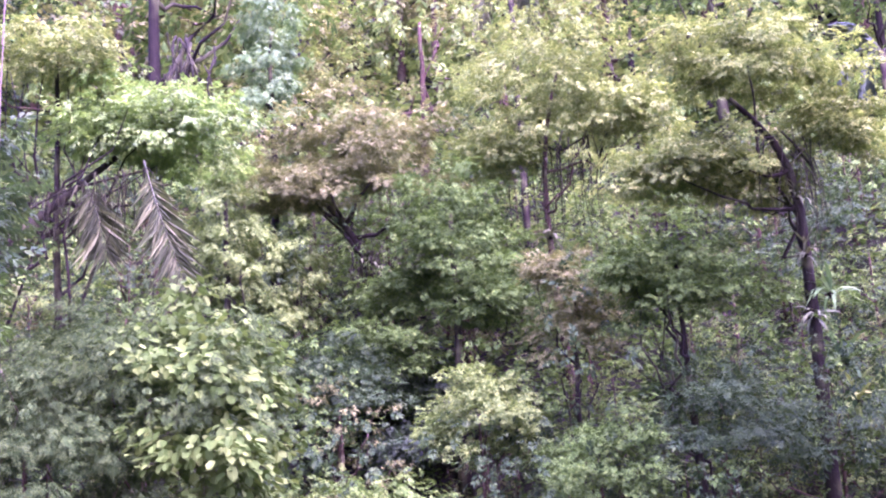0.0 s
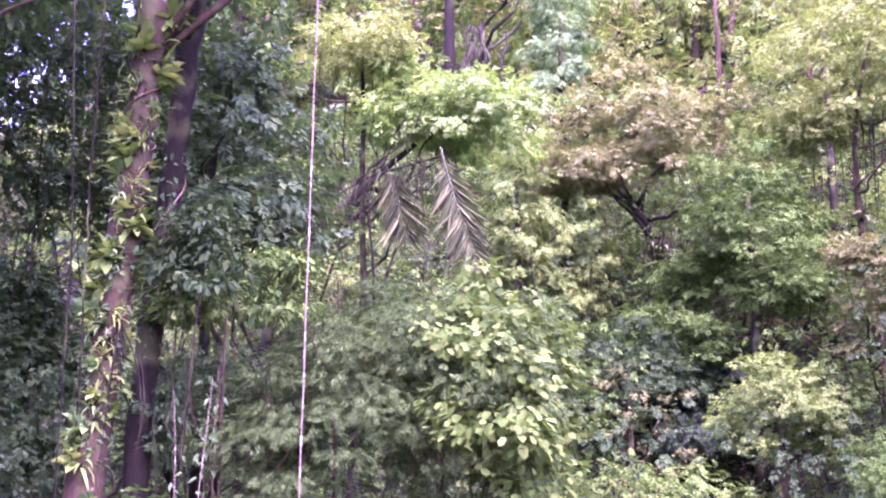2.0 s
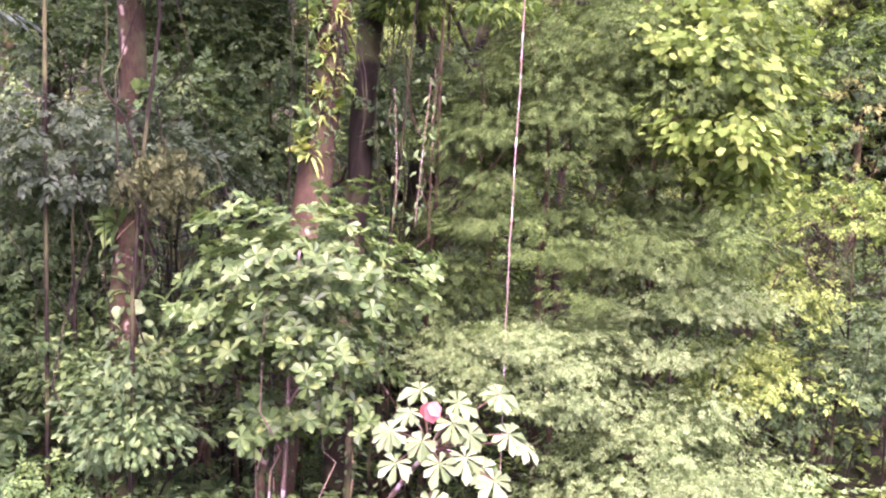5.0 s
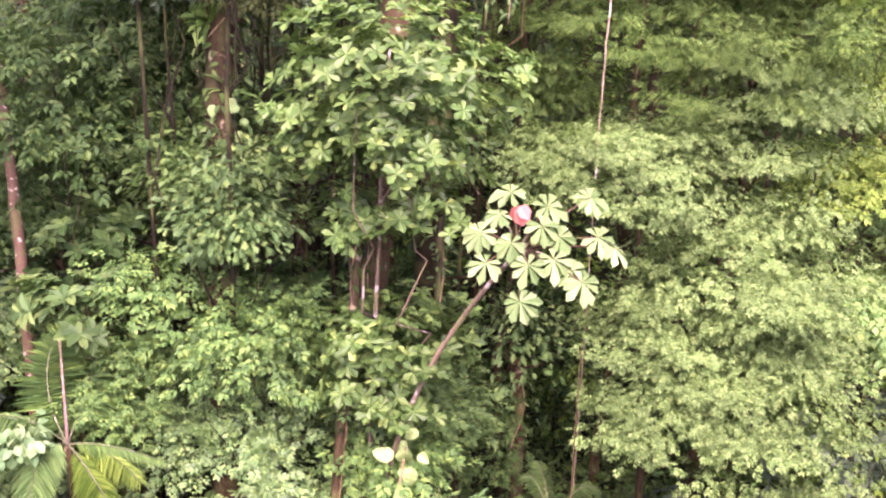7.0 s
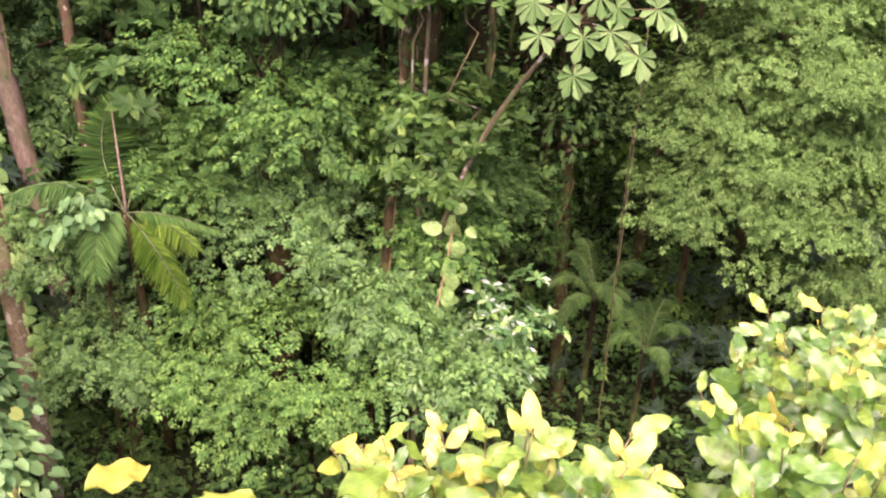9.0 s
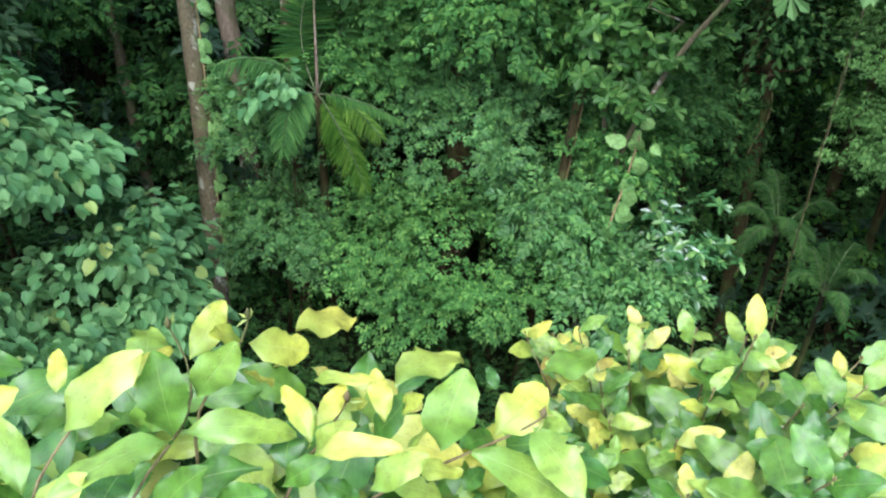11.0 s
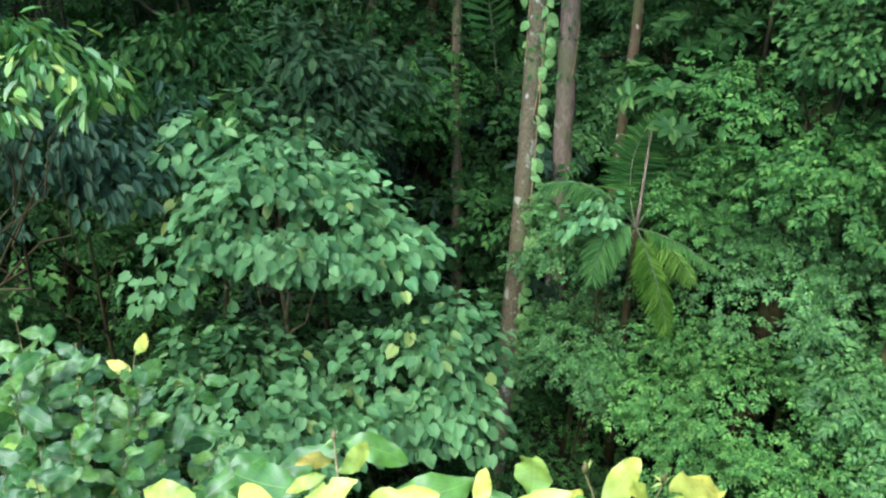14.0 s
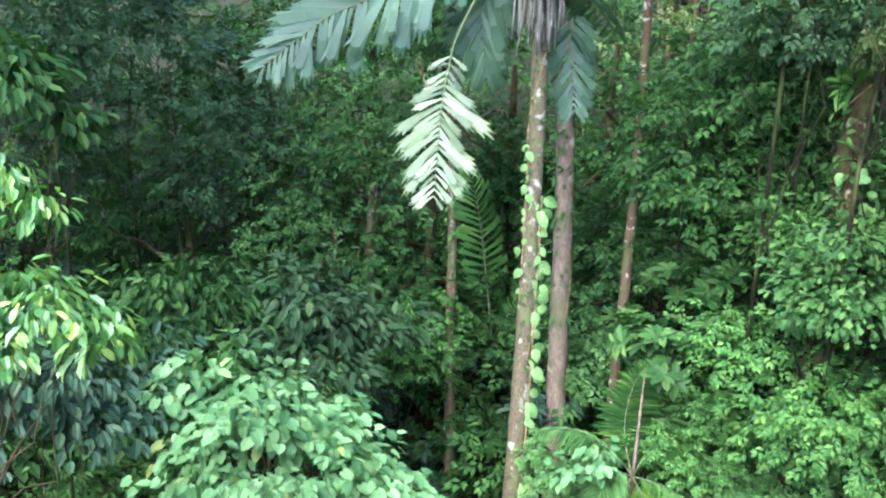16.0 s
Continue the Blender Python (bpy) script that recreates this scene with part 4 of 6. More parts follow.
def tall_tree(name, label, points, r0, r1, bark, seed, crown=None, leafmat="green", leaf=0.2, limbs=6, category="tree"):
    """A bare trunk down through the points to the ground, with a crown above where one is given."""
    rs = np.random.RandomState(seed)
    f = to_ground(points[-2], points[-1])
    line = spline([f, *[np.array(q, float) for q in points[::-1]]], 30)
    root = thing(name, tuple(f), label, category)
    loc = line - f
    loc[1:-1] += rs.normal(size=(28, 3)) * r0 * 0.08
    v, p = tube(loc, taper(r0, r1, 30) * (1 + 0.35 * np.exp(-np.arange(30) * 0.9)), 14, 0.04, rs)
    part_of("trunk", fast_mesh("trunk", v, p, BARK[bark], smooth=True), root)
    if crown:
        c, R, k = crown
        (v, p), cc = crown_leaves(rs, np.array(c) - f, R, k, 60, leaf, "oval", clump=0.8, flat=0.35)
        part_of("crown", fast_mesh("crown", v, p, LEAF[leafmat]), root)
        for e in cc[:limbs]:
            a = loc[-2 - int(rs.rand() * 3)]
            v, p = tube(bend(a, e, (0, 0, -0.2), 6, 0.08, rs), taper(r1 * 0.38, r1 * 0.1, 6), 6)
            part_of("limb", fast_mesh("limb", v, p, BARK[bark], smooth=True), root)
    return line


def epiphyte(pos, out, size, seed, mat="green", label="small fern-like epiphyte growing on the bark", name="epiphyte", n=14, shape="strap"):
    """A tuft of arching strap leaves seated on a trunk."""
    rs = np.random.RandomState(seed)
    o = unit(np.array(out, float) * (1, 1, 0))
    root = thing(name, tuple(pos), label, "epiphyte", "epiphytes on trunks")
    ax = o * 0.8 + np.array([0, 0, 0.35]) + rs.normal(size=(n, 3)) * 0.65
    up = np.array([0, 0, 1.0]) + 0.3 * rs.normal(size=(n, 3)) + 0.1 * o
    v, p = leaf_arrays(rs.normal(size=(n, 3)) * 0.02, ax, up, size * (0.6 + 0.6 * rs.rand(n)), shape)
    part_of("leaf_tuft", fast_mesh("leaf_tuft", v, p, LEAF[mat]), root)
    bv, bp = tube([-o * 0.12 * size - (0, 0, 0.05), o * 0.02, o * 0.1 * size + (0, 0, 0.04)], [0.05 * size, 0.13 * size, 0.03 * size], 6)
    part_of("root_ball", fast_mesh("root_ball", bv, bp, BARK["dark"], smooth=True), root)
    return root


def along(line, k):
    i = k * (len(line) - 1)
    a = int(min(i, len(line) - 2))
    return line[a] + (line[a + 1] - line[a]) * (i - a)


def dress_trunk(line, r, k0, k1, n, seed, size=0.35, mats=("green", "lime", "mid")):
    rs = np.random.RandomState(seed)
    for i in range(n):
        k = k0 + (k1 - k0) * (i + rs.rand()) / n
        p = along(line, k)
        view = unit(np.array([-p[0], -p[1], 0.0]))
        side = np.array([-view[1], view[0], 0])
        o = unit(view * (0.3 + rs.rand()) + side * rs.normal() * 1.2)
        shape = ("strap", "oval", "strap")[i % 3]
        epiphyte(p + o * r * 0.9, o, size * (0.6 + 0.8 * rs.rand()), seed * 50 + i, mats[i % len(mats)],
                 n=12 if shape == "strap" else 16, shape=shape, label=("tuft of strap leaves growing on the bark" if shape == "strap" else "small leafy epiphyte clinging to the trunk"))


def creeper(line, r, k0, k1, n, seed, mat="mid", leaf=0.09, shape="oval", spread=0.12):
    """A climbing plant wrapped round a stretch of trunk."""
    rs = np.random.RandomState(seed)
    b = along(line, k0)
    root = thing("climbing_creeper", tuple(b), "creeper with small leaves climbing the trunk", "creeper", "creepers on trunks")
    ks = k0 + (k1 - k0) * rs.rand(n)
    c = np.array([along(line, k) for k in ks]) - b
    a = rs.rand(n) * 6.28
    o = np.stack([np.cos(a), np.sin(a), np.zeros(n)], 1)
    pos = c + o * (r * 0.95 + spread * rs.rand(n, 1) ** 2)
    ax = o * 0.7 + np.array([0, 0, -0.5]) + 0.5 * rs.normal(size=(n, 3))
    v, p = leaf_arrays(pos, ax, o * 0.6 + np.array([0, 0, 0.8]) + 0.3 * rs.normal(size=(n, 3)), leaf * (0.6 + 0.7 * rs.rand(n)), shape)
    part_of("leaves", fast_mesh("leaves", v, p, LEAF[mat]), root)
    t = np.linspace(0, 1, 30)
    sp = np.array([along(line, k0 + (k1 - k0) * q) - b + np.array([math.cos(9 * q) * r, math.sin(9 * q) * r, 0]) for q in t])
    v, p = tube(sp, 0.012, 5)
    part_of("stem", fast_mesh("stem", v, p, BARK["twig"], smooth=True), root)


# leaning trunk thick with epiphytes
# The wide crown lies above the view, enlarged to shade the slope behind.
L14 = tall_tree("rainforest_tree", "leaning brown trunk thick with epiphytes", [(-7.14, 10.21, 15.60), (-7.43, 10.48, 13.70), (-7.66, 10.55, 11.83), (-7.80, 10.48, 10.28), (-7.84, 10.30, 8.76)],
                0.26, 0.2, "brown", 201, crown=((-6.0, 10.3, 20.8), (4.2, 3.6, 1.7), 110), limbs=10)
dress_trunk(L14, 0.22, 0.3, 0.97, 84, 31, 0.25, ("olive", "yellow", "vine_pale", "lime"))
creeper(L14, 0.22, 0.3, 0.66, 420, 301, "mid", 0.11)
creeper(L14, 0.22, 0.78, 0.9, 200, 302, "dark", 0.1)
# This trunk's shade is put into its near-black bark.
L15 = tall_tree("rainforest_tree", "trunk behind the leaning tree, shade put into its dark bark", [(-7.64, 11.95, 16.63), (-8.05, 12.35, 14.66), (-8.19, 12.42, 13.56), (-8.40, 12.44, 11.70), (-8.42, 12.23, 8.69)], 0.2, 0.16, "dark", 202,
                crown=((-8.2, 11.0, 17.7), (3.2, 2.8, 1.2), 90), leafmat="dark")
creeper(L15, 0.2, 0.35, 0.7, 260, 303, "mid", 0.12)
L16 = tall_tree("rainforest_tree", "upright brown trunk with a pale patch of lichen", [(-8.84, 8.54, 15.25), (-9.18, 8.68, 13.12), (-9.28, 8.65, 11.76), (-9.27, 8.55, 9.69), (-9.07, 8.31, 7.68), (-8.63, 7.80, 4.78)],
                0.19, 0.14, "brown", 203, crown=((-8.75, 8.33, 15.94), (2.4, 2.2, 1.0), 36), leafmat="mid")
dress_trunk(L16, 0.16, 0.2, 0.9, 16, 33, 0.3)
creeper(L16, 0.17, 0.08, 0.34, 300, 311, "mid", 0.14, spread=0.26)
creeper(L16, 0.17, 0.33, 0.46, 130, 304, "rosette", 0.13, spread=0.22)
creeper(L16, 0.17, 0.7, 0.82, 160, 305, "mid", 0.14, spread=0.3)
LC = tall_tree("slender_tree", "slender red-brown trunk with white blotches", [(-11.91, 7.04, 10.50), (-11.83, 7.11, 9.07), (-11.39, 6.86, 6.61), (-10.74, 6.43, 4.68)], 0.075, 0.06, "red", 204,
               crown=((-12.02, 7.06, 11.73), (1.2, 1.1, 0.7), 10))
dress_trunk(LC, 0.08, 0.45, 0.75, 6, 34, 0.26)
LB = tall_tree("rainforest_tree", "straight pale brown trunk beside the palm", [(-13.28, 6.64, 10.13), (-12.93, 6.58, 7.43), (-11.58, 6.01, 3.46)], 0.15, 0.125, "pale", 205,
               crown=((-13.12, 6.53, 12.43), (1.8, 1.7, 1.0), 14), leafmat="mid")
creeper(LB, 0.14, 0.45, 0.9, 240, 306, "mid", 0.13, spread=0.06)
LD = tall_tree("slender_tree", "thin mossy trunk with small creepers", [(-15.04, 5.57, 7.44), (-14.65, 5.47, 5.63), (-13.26, 5.02, 2.57)], 0.09, 0.07, "mossy", 206,
               crown=((-15.40, 5.64, 8.68), (1.2, 1.2, 0.9), 18), leafmat="dark")
creeper(LD, 0.08, 0.3, 0.75, 200, 307, "lime", 0.1, spread=0.12)
# Dark bark on some of these slender trunks paints in the understorey shade.
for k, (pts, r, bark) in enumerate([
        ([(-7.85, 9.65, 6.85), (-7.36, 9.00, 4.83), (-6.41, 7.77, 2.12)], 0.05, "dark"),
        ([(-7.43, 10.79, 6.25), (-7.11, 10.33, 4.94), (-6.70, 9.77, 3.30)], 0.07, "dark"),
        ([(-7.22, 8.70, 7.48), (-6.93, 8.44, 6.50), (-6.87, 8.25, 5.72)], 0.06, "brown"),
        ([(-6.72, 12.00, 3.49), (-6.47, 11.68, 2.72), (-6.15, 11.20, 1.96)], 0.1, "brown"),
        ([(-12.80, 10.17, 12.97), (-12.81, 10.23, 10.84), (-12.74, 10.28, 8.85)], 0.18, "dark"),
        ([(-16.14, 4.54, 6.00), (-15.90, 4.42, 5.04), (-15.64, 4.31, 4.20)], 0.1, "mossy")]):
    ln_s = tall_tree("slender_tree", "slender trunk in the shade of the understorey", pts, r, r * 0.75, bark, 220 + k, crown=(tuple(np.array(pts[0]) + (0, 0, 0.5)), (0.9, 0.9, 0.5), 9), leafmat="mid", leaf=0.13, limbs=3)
    creeper(ln_s, r, 0.15, 0.95, 170, 320 + k, "mid" if k % 2 else "dark", 0.11, spread=0.32)

# liana hanging from the canopy
LL = spline([(-4.92, 10.48, 17.24), (-5.09, 10.78, 15.09), (-5.16, 10.84, 8.83), (-5.20, 10.91, 7.74), (-5.06, 10.89, 1.72)], 40)
f_l = to_ground(LL[-2], LL[-1])
liana = thing("liana", tuple(f_l), "long pale liana hanging straight to the ground", "liana")
rs_l = np.random.RandomState(9)
v, p = tube(np.concatenate([[f_l], LL[::-1]]) - f_l + rs_l.normal(size=(41, 3)) * 0.004, 0.008 * (1 + 0.15 * rs_l.normal(size=41)), 6)
part_of("stem", fast_mesh("stem", v, p, BARK["rope"], smooth=True), liana)
for k in range(9):
    q = along(LL, 0.08 + 0.085 * k)
    v, p = tube([q - f_l + (0, 0, -0.05), q - f_l, q - f_l + (0, 0, 0.05)], [0.008, 0.013, 0.008], 6)
    part_of("knot", fast_mesh("knot", v, p, BARK["rope"], smooth=True), liana)


def thin_stem(name, label, category, points, r, bark, seed):
    """A thin stem through the points, down to the ground."""
    rs = np.random.RandomState(seed)
    f = to_ground(points[-2], points[-1])
    line = spline([f, *points[::-1]], 26)
    root = thing(name, tuple(f), label, category)
    v, p = tube(line - f + rs.normal(size=(26, 3)) * 0.006, r * (1 + 0.12 * rs.normal(size=26)), 6)
    part_of("stem", fast_mesh("stem", v, p, BARK[bark], smooth=True), root)
    return line


thin_stem("liana", "thin dark liana hanging beside the leaning trunk", "liana", [(-7.15, 8.70, 14.79), (-7.52, 9.44, 12.04), (-7.65, 9.61, 10.49)], 0.008, "dark", 91)
thin_stem("slender_tree", "slim dark stem close to the leaning trunk", "sapling", [(-6.6, 8.6, 17.7), (-7.28, 9.39, 14.31), (-7.53, 9.68, 13.07), (-7.62, 9.82, 12.32), (-7.7, 9.95, 11.4)], 0.011, "dark", 92)
thin_stem("cane", "thin brown cane leaning below the pale tree", "cane", [(-4.51, 9.50, 5.24), (-4.24, 8.97, 4.54), (-4.02, 8.54, 3.95)], 0.007, "brown", 93)


def hanging_stems(name, label, pts, drop, n, spread, seed, mat="roots", r=0.012, wild=0.12):
    """Aerial roots and dead strips hung along a line."""
    rs = np.random.RandomState(seed)
    line = spline(pts, 20)
    root = thing(name, tuple(line[0]), label, "aerial roots", "", "stuff")
    ch = []
    for _ in range(n):
        a = along(line, rs.rand()) + rs.normal(size=3) * (spread, spread, 0.05)
        d = drop * (0.3 + 0.9 * rs.rand())
        q = bend(a, a + np.array([rs.normal() * wild, rs.normal() * wild, -d]), rs.normal(size=3) * (0.05 + 0.2 * wild) * d, 6)
        ch.append(tube(q - line[0], taper(r * (0.5 + 1.5 * rs.rand()), r * 0.4, 6), 5))
    v, p = tube(line - line[0], 0.03, 6)
    ch.append((v, p))
    v, p = merge(ch)
    part_of("strands", fast_mesh("strands", v, p, BARK[mat], smooth=True), root)


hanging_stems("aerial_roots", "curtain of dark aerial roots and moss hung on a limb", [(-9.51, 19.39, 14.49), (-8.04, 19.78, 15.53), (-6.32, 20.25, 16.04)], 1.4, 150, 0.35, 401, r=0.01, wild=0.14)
hanging_stems("aerial_roots", "pale aerial roots hanging beneath a tree fork", [(7.97, 21.66, 16.60), (8.31, 21.66, 16.17), (8.64, 21.68, 15.61)], 2.2, 36, 0.3, 402, "roots", 0.011, 0.25)
hanging_stems("aerial_roots", "thin aerial roots hanging from an airy crown", [(3.15, 29.48, 19.05), (3.84, 29.52, 18.65), (4.74, 29.26, 19.08)], 3.0, 36, 0.5, 403, "roots", 0.018)
hanging_stems("aerial_roots", "tangle of brown dead stems over a bush", [(-2.91, 16.27, 8.68), (-2.49, 16.34, 8.72), (-2.12, 16.36, 8.39)], 1.1, 50, 0.35, 404, "roots", 0.008, 0.6)
hanging_stems("aerial_roots", "thin roots trailing beside the epiphyte-laden trunk", [(-7.46, 10.33, 11.27), (-7.43, 10.38, 11.06), (-7.40, 10.42, 10.84)], 2.0, 7, 0.1, 405, "dark", 0.007)


def frond(parent, b, base, mid, tip, n, ll, mat, shape="narrow", spread=0.9, hang=0.25, rs=None, label="", shrink=0.35, via=(), start=0.12, facing=False, ragged=0.12):
    """A palm or fern frond: a curved rachis with leaflets down both sides; facing turns its blade to the open side."""
    if via:
        line = spline([np.array(q, float) - b for q in (base, *via, tip)], n)
        t = np.linspace(0, 1, n)[:, None]
        P0, P2 = line[0], line[-1]
    else:
        P0, P1, P2 = (np.array(q, float) - b for q in (base, mid, tip))
        ctrl = 2 * P1 - 0.5 * (P0 + P2)
        t = np.linspace(0, 1, n)[:, None]
        line = (1 - t) ** 2 * P0 + 2 * t * (1 - t) * ctrl + t * t * P2
    tan = unit(np.gradient(line, axis=0))
    ref = unit(np.array([-b[0], -b[1], 0.0])) + np.array([0, 0, 0.35]) if facing else np.array([0.02, 0.02, 1.0])
    side = unit(np.cross(tan, ref))
    upv = np.cross(side, tan)
    start = int(n * start)
    prof = np.sin(np.linspace(0.35, math.pi * 0.93, n)) ** 0.6
    prof = np.maximum(prof, shrink)
    ch = []
    for sgn in (1, -1):
        k = slice(start, n)
        m = n - start
        ax = sgn * side[k] * spread + tan[k] * (0.45 + 0.7 * t[k] ** 2) + np.array([0, 0, -hang]) + (0.06 + 0.3 * ragged) * rs.normal(size=(m, 3))
        up = upv[k] + 0.15 * rs.normal(size=(m, 3))
        ch.append(leaf_arrays(line[k], ax, up, ll * prof[k] * np.minimum(1, 0.45 + 4 * (t[k, 0] - t[start, 0])) * (1 - ragged + 2 * ragged * rs.rand(m)), shape))
    v, p = merge(ch)
    fr = part_of("frond", fast_mesh("frond", v, p, LEAF[mat]), parent, label)
    L = float(np.linalg.norm(P2 - P0))
    v, p = tube(line, taper(0.007 * L + 0.003, 0.002, n), 6)
    part_of("rachis", fast_mesh("rachis", v, p, BARK["stalk"], smooth=True), fr)


# tall palm with a hanging fruit cluster
LA = spline([(-11.64, 5.45, 10.04), (-11.60, 5.44, 9.02), (-11.44, 5.38, 7.75), (-11.00, 5.17, 5.92), (-10.29, 4.79, 3.89), (-9.78, 4.46, 2.24), (-9.27, 4.19, 1.37)], 40)
f_a = to_ground(LA[-3], LA[-1])
palm = thing("tall_palm", tuple(f_a), "tall palm with mossy trunk and ragged wedge leaflets", "palm")
rs_p = np.random.RandomState(21)
ring = np.concatenate([[f_a], LA[::-1]]) - f_a
v, p = tube(ring, taper(0.115, 0.1, 41) * (1 + 0.05 * (np.arange(41) % 2)), 14, 0.02, rs_p)
part_of("trunk", fast_mesh("trunk", v, p, BARK["mossy"], smooth=True), palm)
TOP = np.array((-11.63, 5.45, 10.18))
frond(palm, f_a, TOP, None, (-12.30, 2.05, 8.58), 46, 0.8, "palm", "fan", 0.8, 0.35, rs_p, ragged=0.3, via=[(-11.85, 4.70, 9.85), (-12.1, 3.75, 9.55), (-12.3, 2.85, 9.18)], start=0.22, facing=True)
frond(palm, f_a, TOP, None, (-10.58, 3.69, 7.26), 40, 0.62, "palm_pale", "fan", 1.0, 0.12, rs_p, via=[(-11.72, 4.75, 9.75), (-11.68, 4.3, 8.95), (-11.33, 4.04, 8.31), (-10.98, 3.87, 7.82)], start=0.46, facing=True, ragged=0.35)
frond(palm, f_a, TOP, None, (-12.19, 4.95, 8.45), 34, 0.75, "palm", "fan", 0.8, 0.5, rs_p, via=[(-12.00, 5.12, 9.82), (-12.20, 4.84, 9.25)], start=0.25, facing=True)
frond(palm, f_a, TOP, None, (-11.55, 5.95, 8.05), 30, 0.62, "palm", "fan", 0.9, 0.3, rs_p, via=[(-11.75, 5.88, 9.71), (-11.77, 5.95, 8.86)], start=0.4, facing=True)
for mid, tip, n, ll, mat in [
        ((-10.99, 5.40, 9.86), (-12.03, 6.76, 8.98), 30, 0.6, "palm"),
        ((-11.05, 6.45, 11.16), (-10.15, 7.79, 10.99), 40, 0.7, "palm"),
        ((-12.56, 6.05, 11.72), (-13.54, 7.00, 12.53), 40, 0.7, "palm"),
        ((-12.88, 4.62, 11.46), (-14.30, 3.65, 11.74), 40, 0.7, "palm")]:
    frond(palm, f_a, TOP, mid, tip, n, ll, mat, "wedge", rs=rs_p, hang=0.35)
ch = []
for _ in range(70):
    a = TOP + rs_p.normal(size=3) * (0.12, 0.12, 0.05) + unit(np.array([-TOP[0], -TOP[1], 0])) * 0.18
    d = 0.95 + 0.45 * rs_p.rand()
    ch.append(tube(bend(a, a + np.array([rs_p.normal() * 0.07, rs_p.normal() * 0.07, -d]), (0, 0, 0), 8) - f_a, 0.009 * (1 + 0.5 * (np.arange(8) % 2)), 5))
v, p = merge(ch)
part_of("inflorescence", fast_mesh("inflorescence", v, p, BARK["strings"], smooth=True), palm, "grey hanging strings of the fruit cluster")
creeper(LA[::-1], 0.11, 0.42, 0.95, 330, 308, "mid", 0.08, spread=0.05)

# young palm below it, and others
young = thing("young_palm", foot(*(-8.93, 5.73, 3.91)[:2]), "young palm with arching feather fronds", "palm")
b = np.array(young.location)
rs_y = np.random.RandomState(22)
C = np.array((-8.96, 5.70, 4.13))
v, p = tube(bend((0, 0, 0), C - b, n=7), taper(0.07, 0.05), 9)
part_of("trunk", fast_mesh("trunk", v, p, BARK["brown"], smooth=True), young)
for mid, tip, n, ll, mat in [
        ((-9.43, 5.83, 4.79), (-9.66, 6.31, 5.32), 96, 0.42, "green"),
        ((-9.27, 5.24, 4.59), (-9.40, 4.62, 4.67), 80, 0.34, "lush"),
        ((-8.80, 5.25, 4.25), (-8.50, 4.90, 3.85), 80, 0.4, "lush"),
        ((-8.35, 5.61, 3.91), (-7.75, 5.50, 3.50), 86, 0.34, "vine_pale"),
        ((-8.60, 6.00, 4.10), (-8.20, 6.40, 3.85), 80, 0.22, "green"),
        ((-9.23, 6.33, 4.35), (-9.12, 6.96, 4.05), 80, 0.35, "green"),
        ((-9.55, 6.06, 4.58), (-9.98, 6.38, 5.03), 90, 0.4, "green"),
        ((-9.35, 6.28, 4.49), (-9.54, 6.57, 4.7), 84, 0.34, "mid"),
        ((-8.61, 5.93, 4.05), (-7.97, 5.9, 3.93), 84, 0.3, "olive")]:
    frond(young, b, C, mid, tip, n, ll, mat, "blade", rs=rs_y, hang=0.5)
v, p = tube(bend(C - b, np.array((-9.48, 6.07, 5.18)) - b, n=6), taper(0.022, 0.012, 6), 6)
part_of("dead_stalk", fast_mesh("dead_stalk", v, p, BARK["pale"], smooth=True), young)


def fronds_from(name, label, category, centre, tips, n, ll, mat, shape="narrow", seed=1, lift=0.35, stem=0.05):
    root = thing(name, foot(centre[0], centre[1]), label, category)
    b = np.array(root.location)
    rs = np.random.RandomState(seed)
    c = np.array(centre, float)
    v, p = tube(bend((0, 0, 0), c - b, n=6), taper(stem, stem * 0.7, 6), 8)
    part_of("trunk", fast_mesh("trunk", v, p, BARK["dark"], smooth=True), root)
    for tip in tips:
        t = np.array(tip, float)
        mid = (c + t) / 2 + np.array([0, 0, lift * np.linalg.norm(t - c)])
        frond(root, b, c, mid, t, n, ll, mat, shape, rs=rs)


fronds_from("young_palm", "young palm with broad wedge leaflets in shade", "palm", (-14.07, 6.03, 3.79), [(-14.74, 5.82, 6.46), (-14.30, 7.02, 4.62), (-13.84, 5.01, 4.77)], 26, 0.55, "green", "wedge", 24, 0.1)
fronds_from("tree_fern", "light green fern with arching fronds", "fern", (-4.82, 9.74, 2.53), [(-5.25, 9.24, 2.88), (-4.34, 10.10, 3.08), (-5.46, 10.29, 2.98), (-4.17, 9.26, 2.74), (-4.88, 8.83, 2.48), (-5.3, 9.75, 3.1), (-4.5, 9.3, 3.0), (-4.4, 9.9, 2.7)], 130, 0.17, "mid", "blade", 25)
fronds_from("tree_fern", "fern with fine fronds below the pale tree", "fern", (-3.89, 9.44, 2.32), [(-4.18, 9.02, 2.62), (-3.45, 9.68, 2.74), (-4.31, 10.02, 2.59), (-3.38, 8.98, 2.51), (-3.9, 9.9, 2.9), (-3.5, 9.3, 2.9), (-4.4, 9.5, 2.75)], 130, 0.16, "mid", "blade", 26)
fronds_from("tree_fern", "pale fern on the valley floor", "fern", (-2.02, 11.78, 2.46), [(-2.74, 11.31, 2.69), (-1.76, 12.12, 2.93), (-1.07, 11.81, 2.69), (-2.50, 12.28, 2.63)], 70, 0.4, "pale", "blade", 27)
fronds_from("young_palm", "palm with dark hanging fronds on the slope", "palm", (10.79, 22.06, 18.56), [(9.56, 22.47, 17.35), (10.14, 22.41, 16.72), (11.69, 21.99, 17.48), (10.04, 22.69, 19.31)], 40, 0.8, "palm", "narrow", 28, 0.3, 0.12)
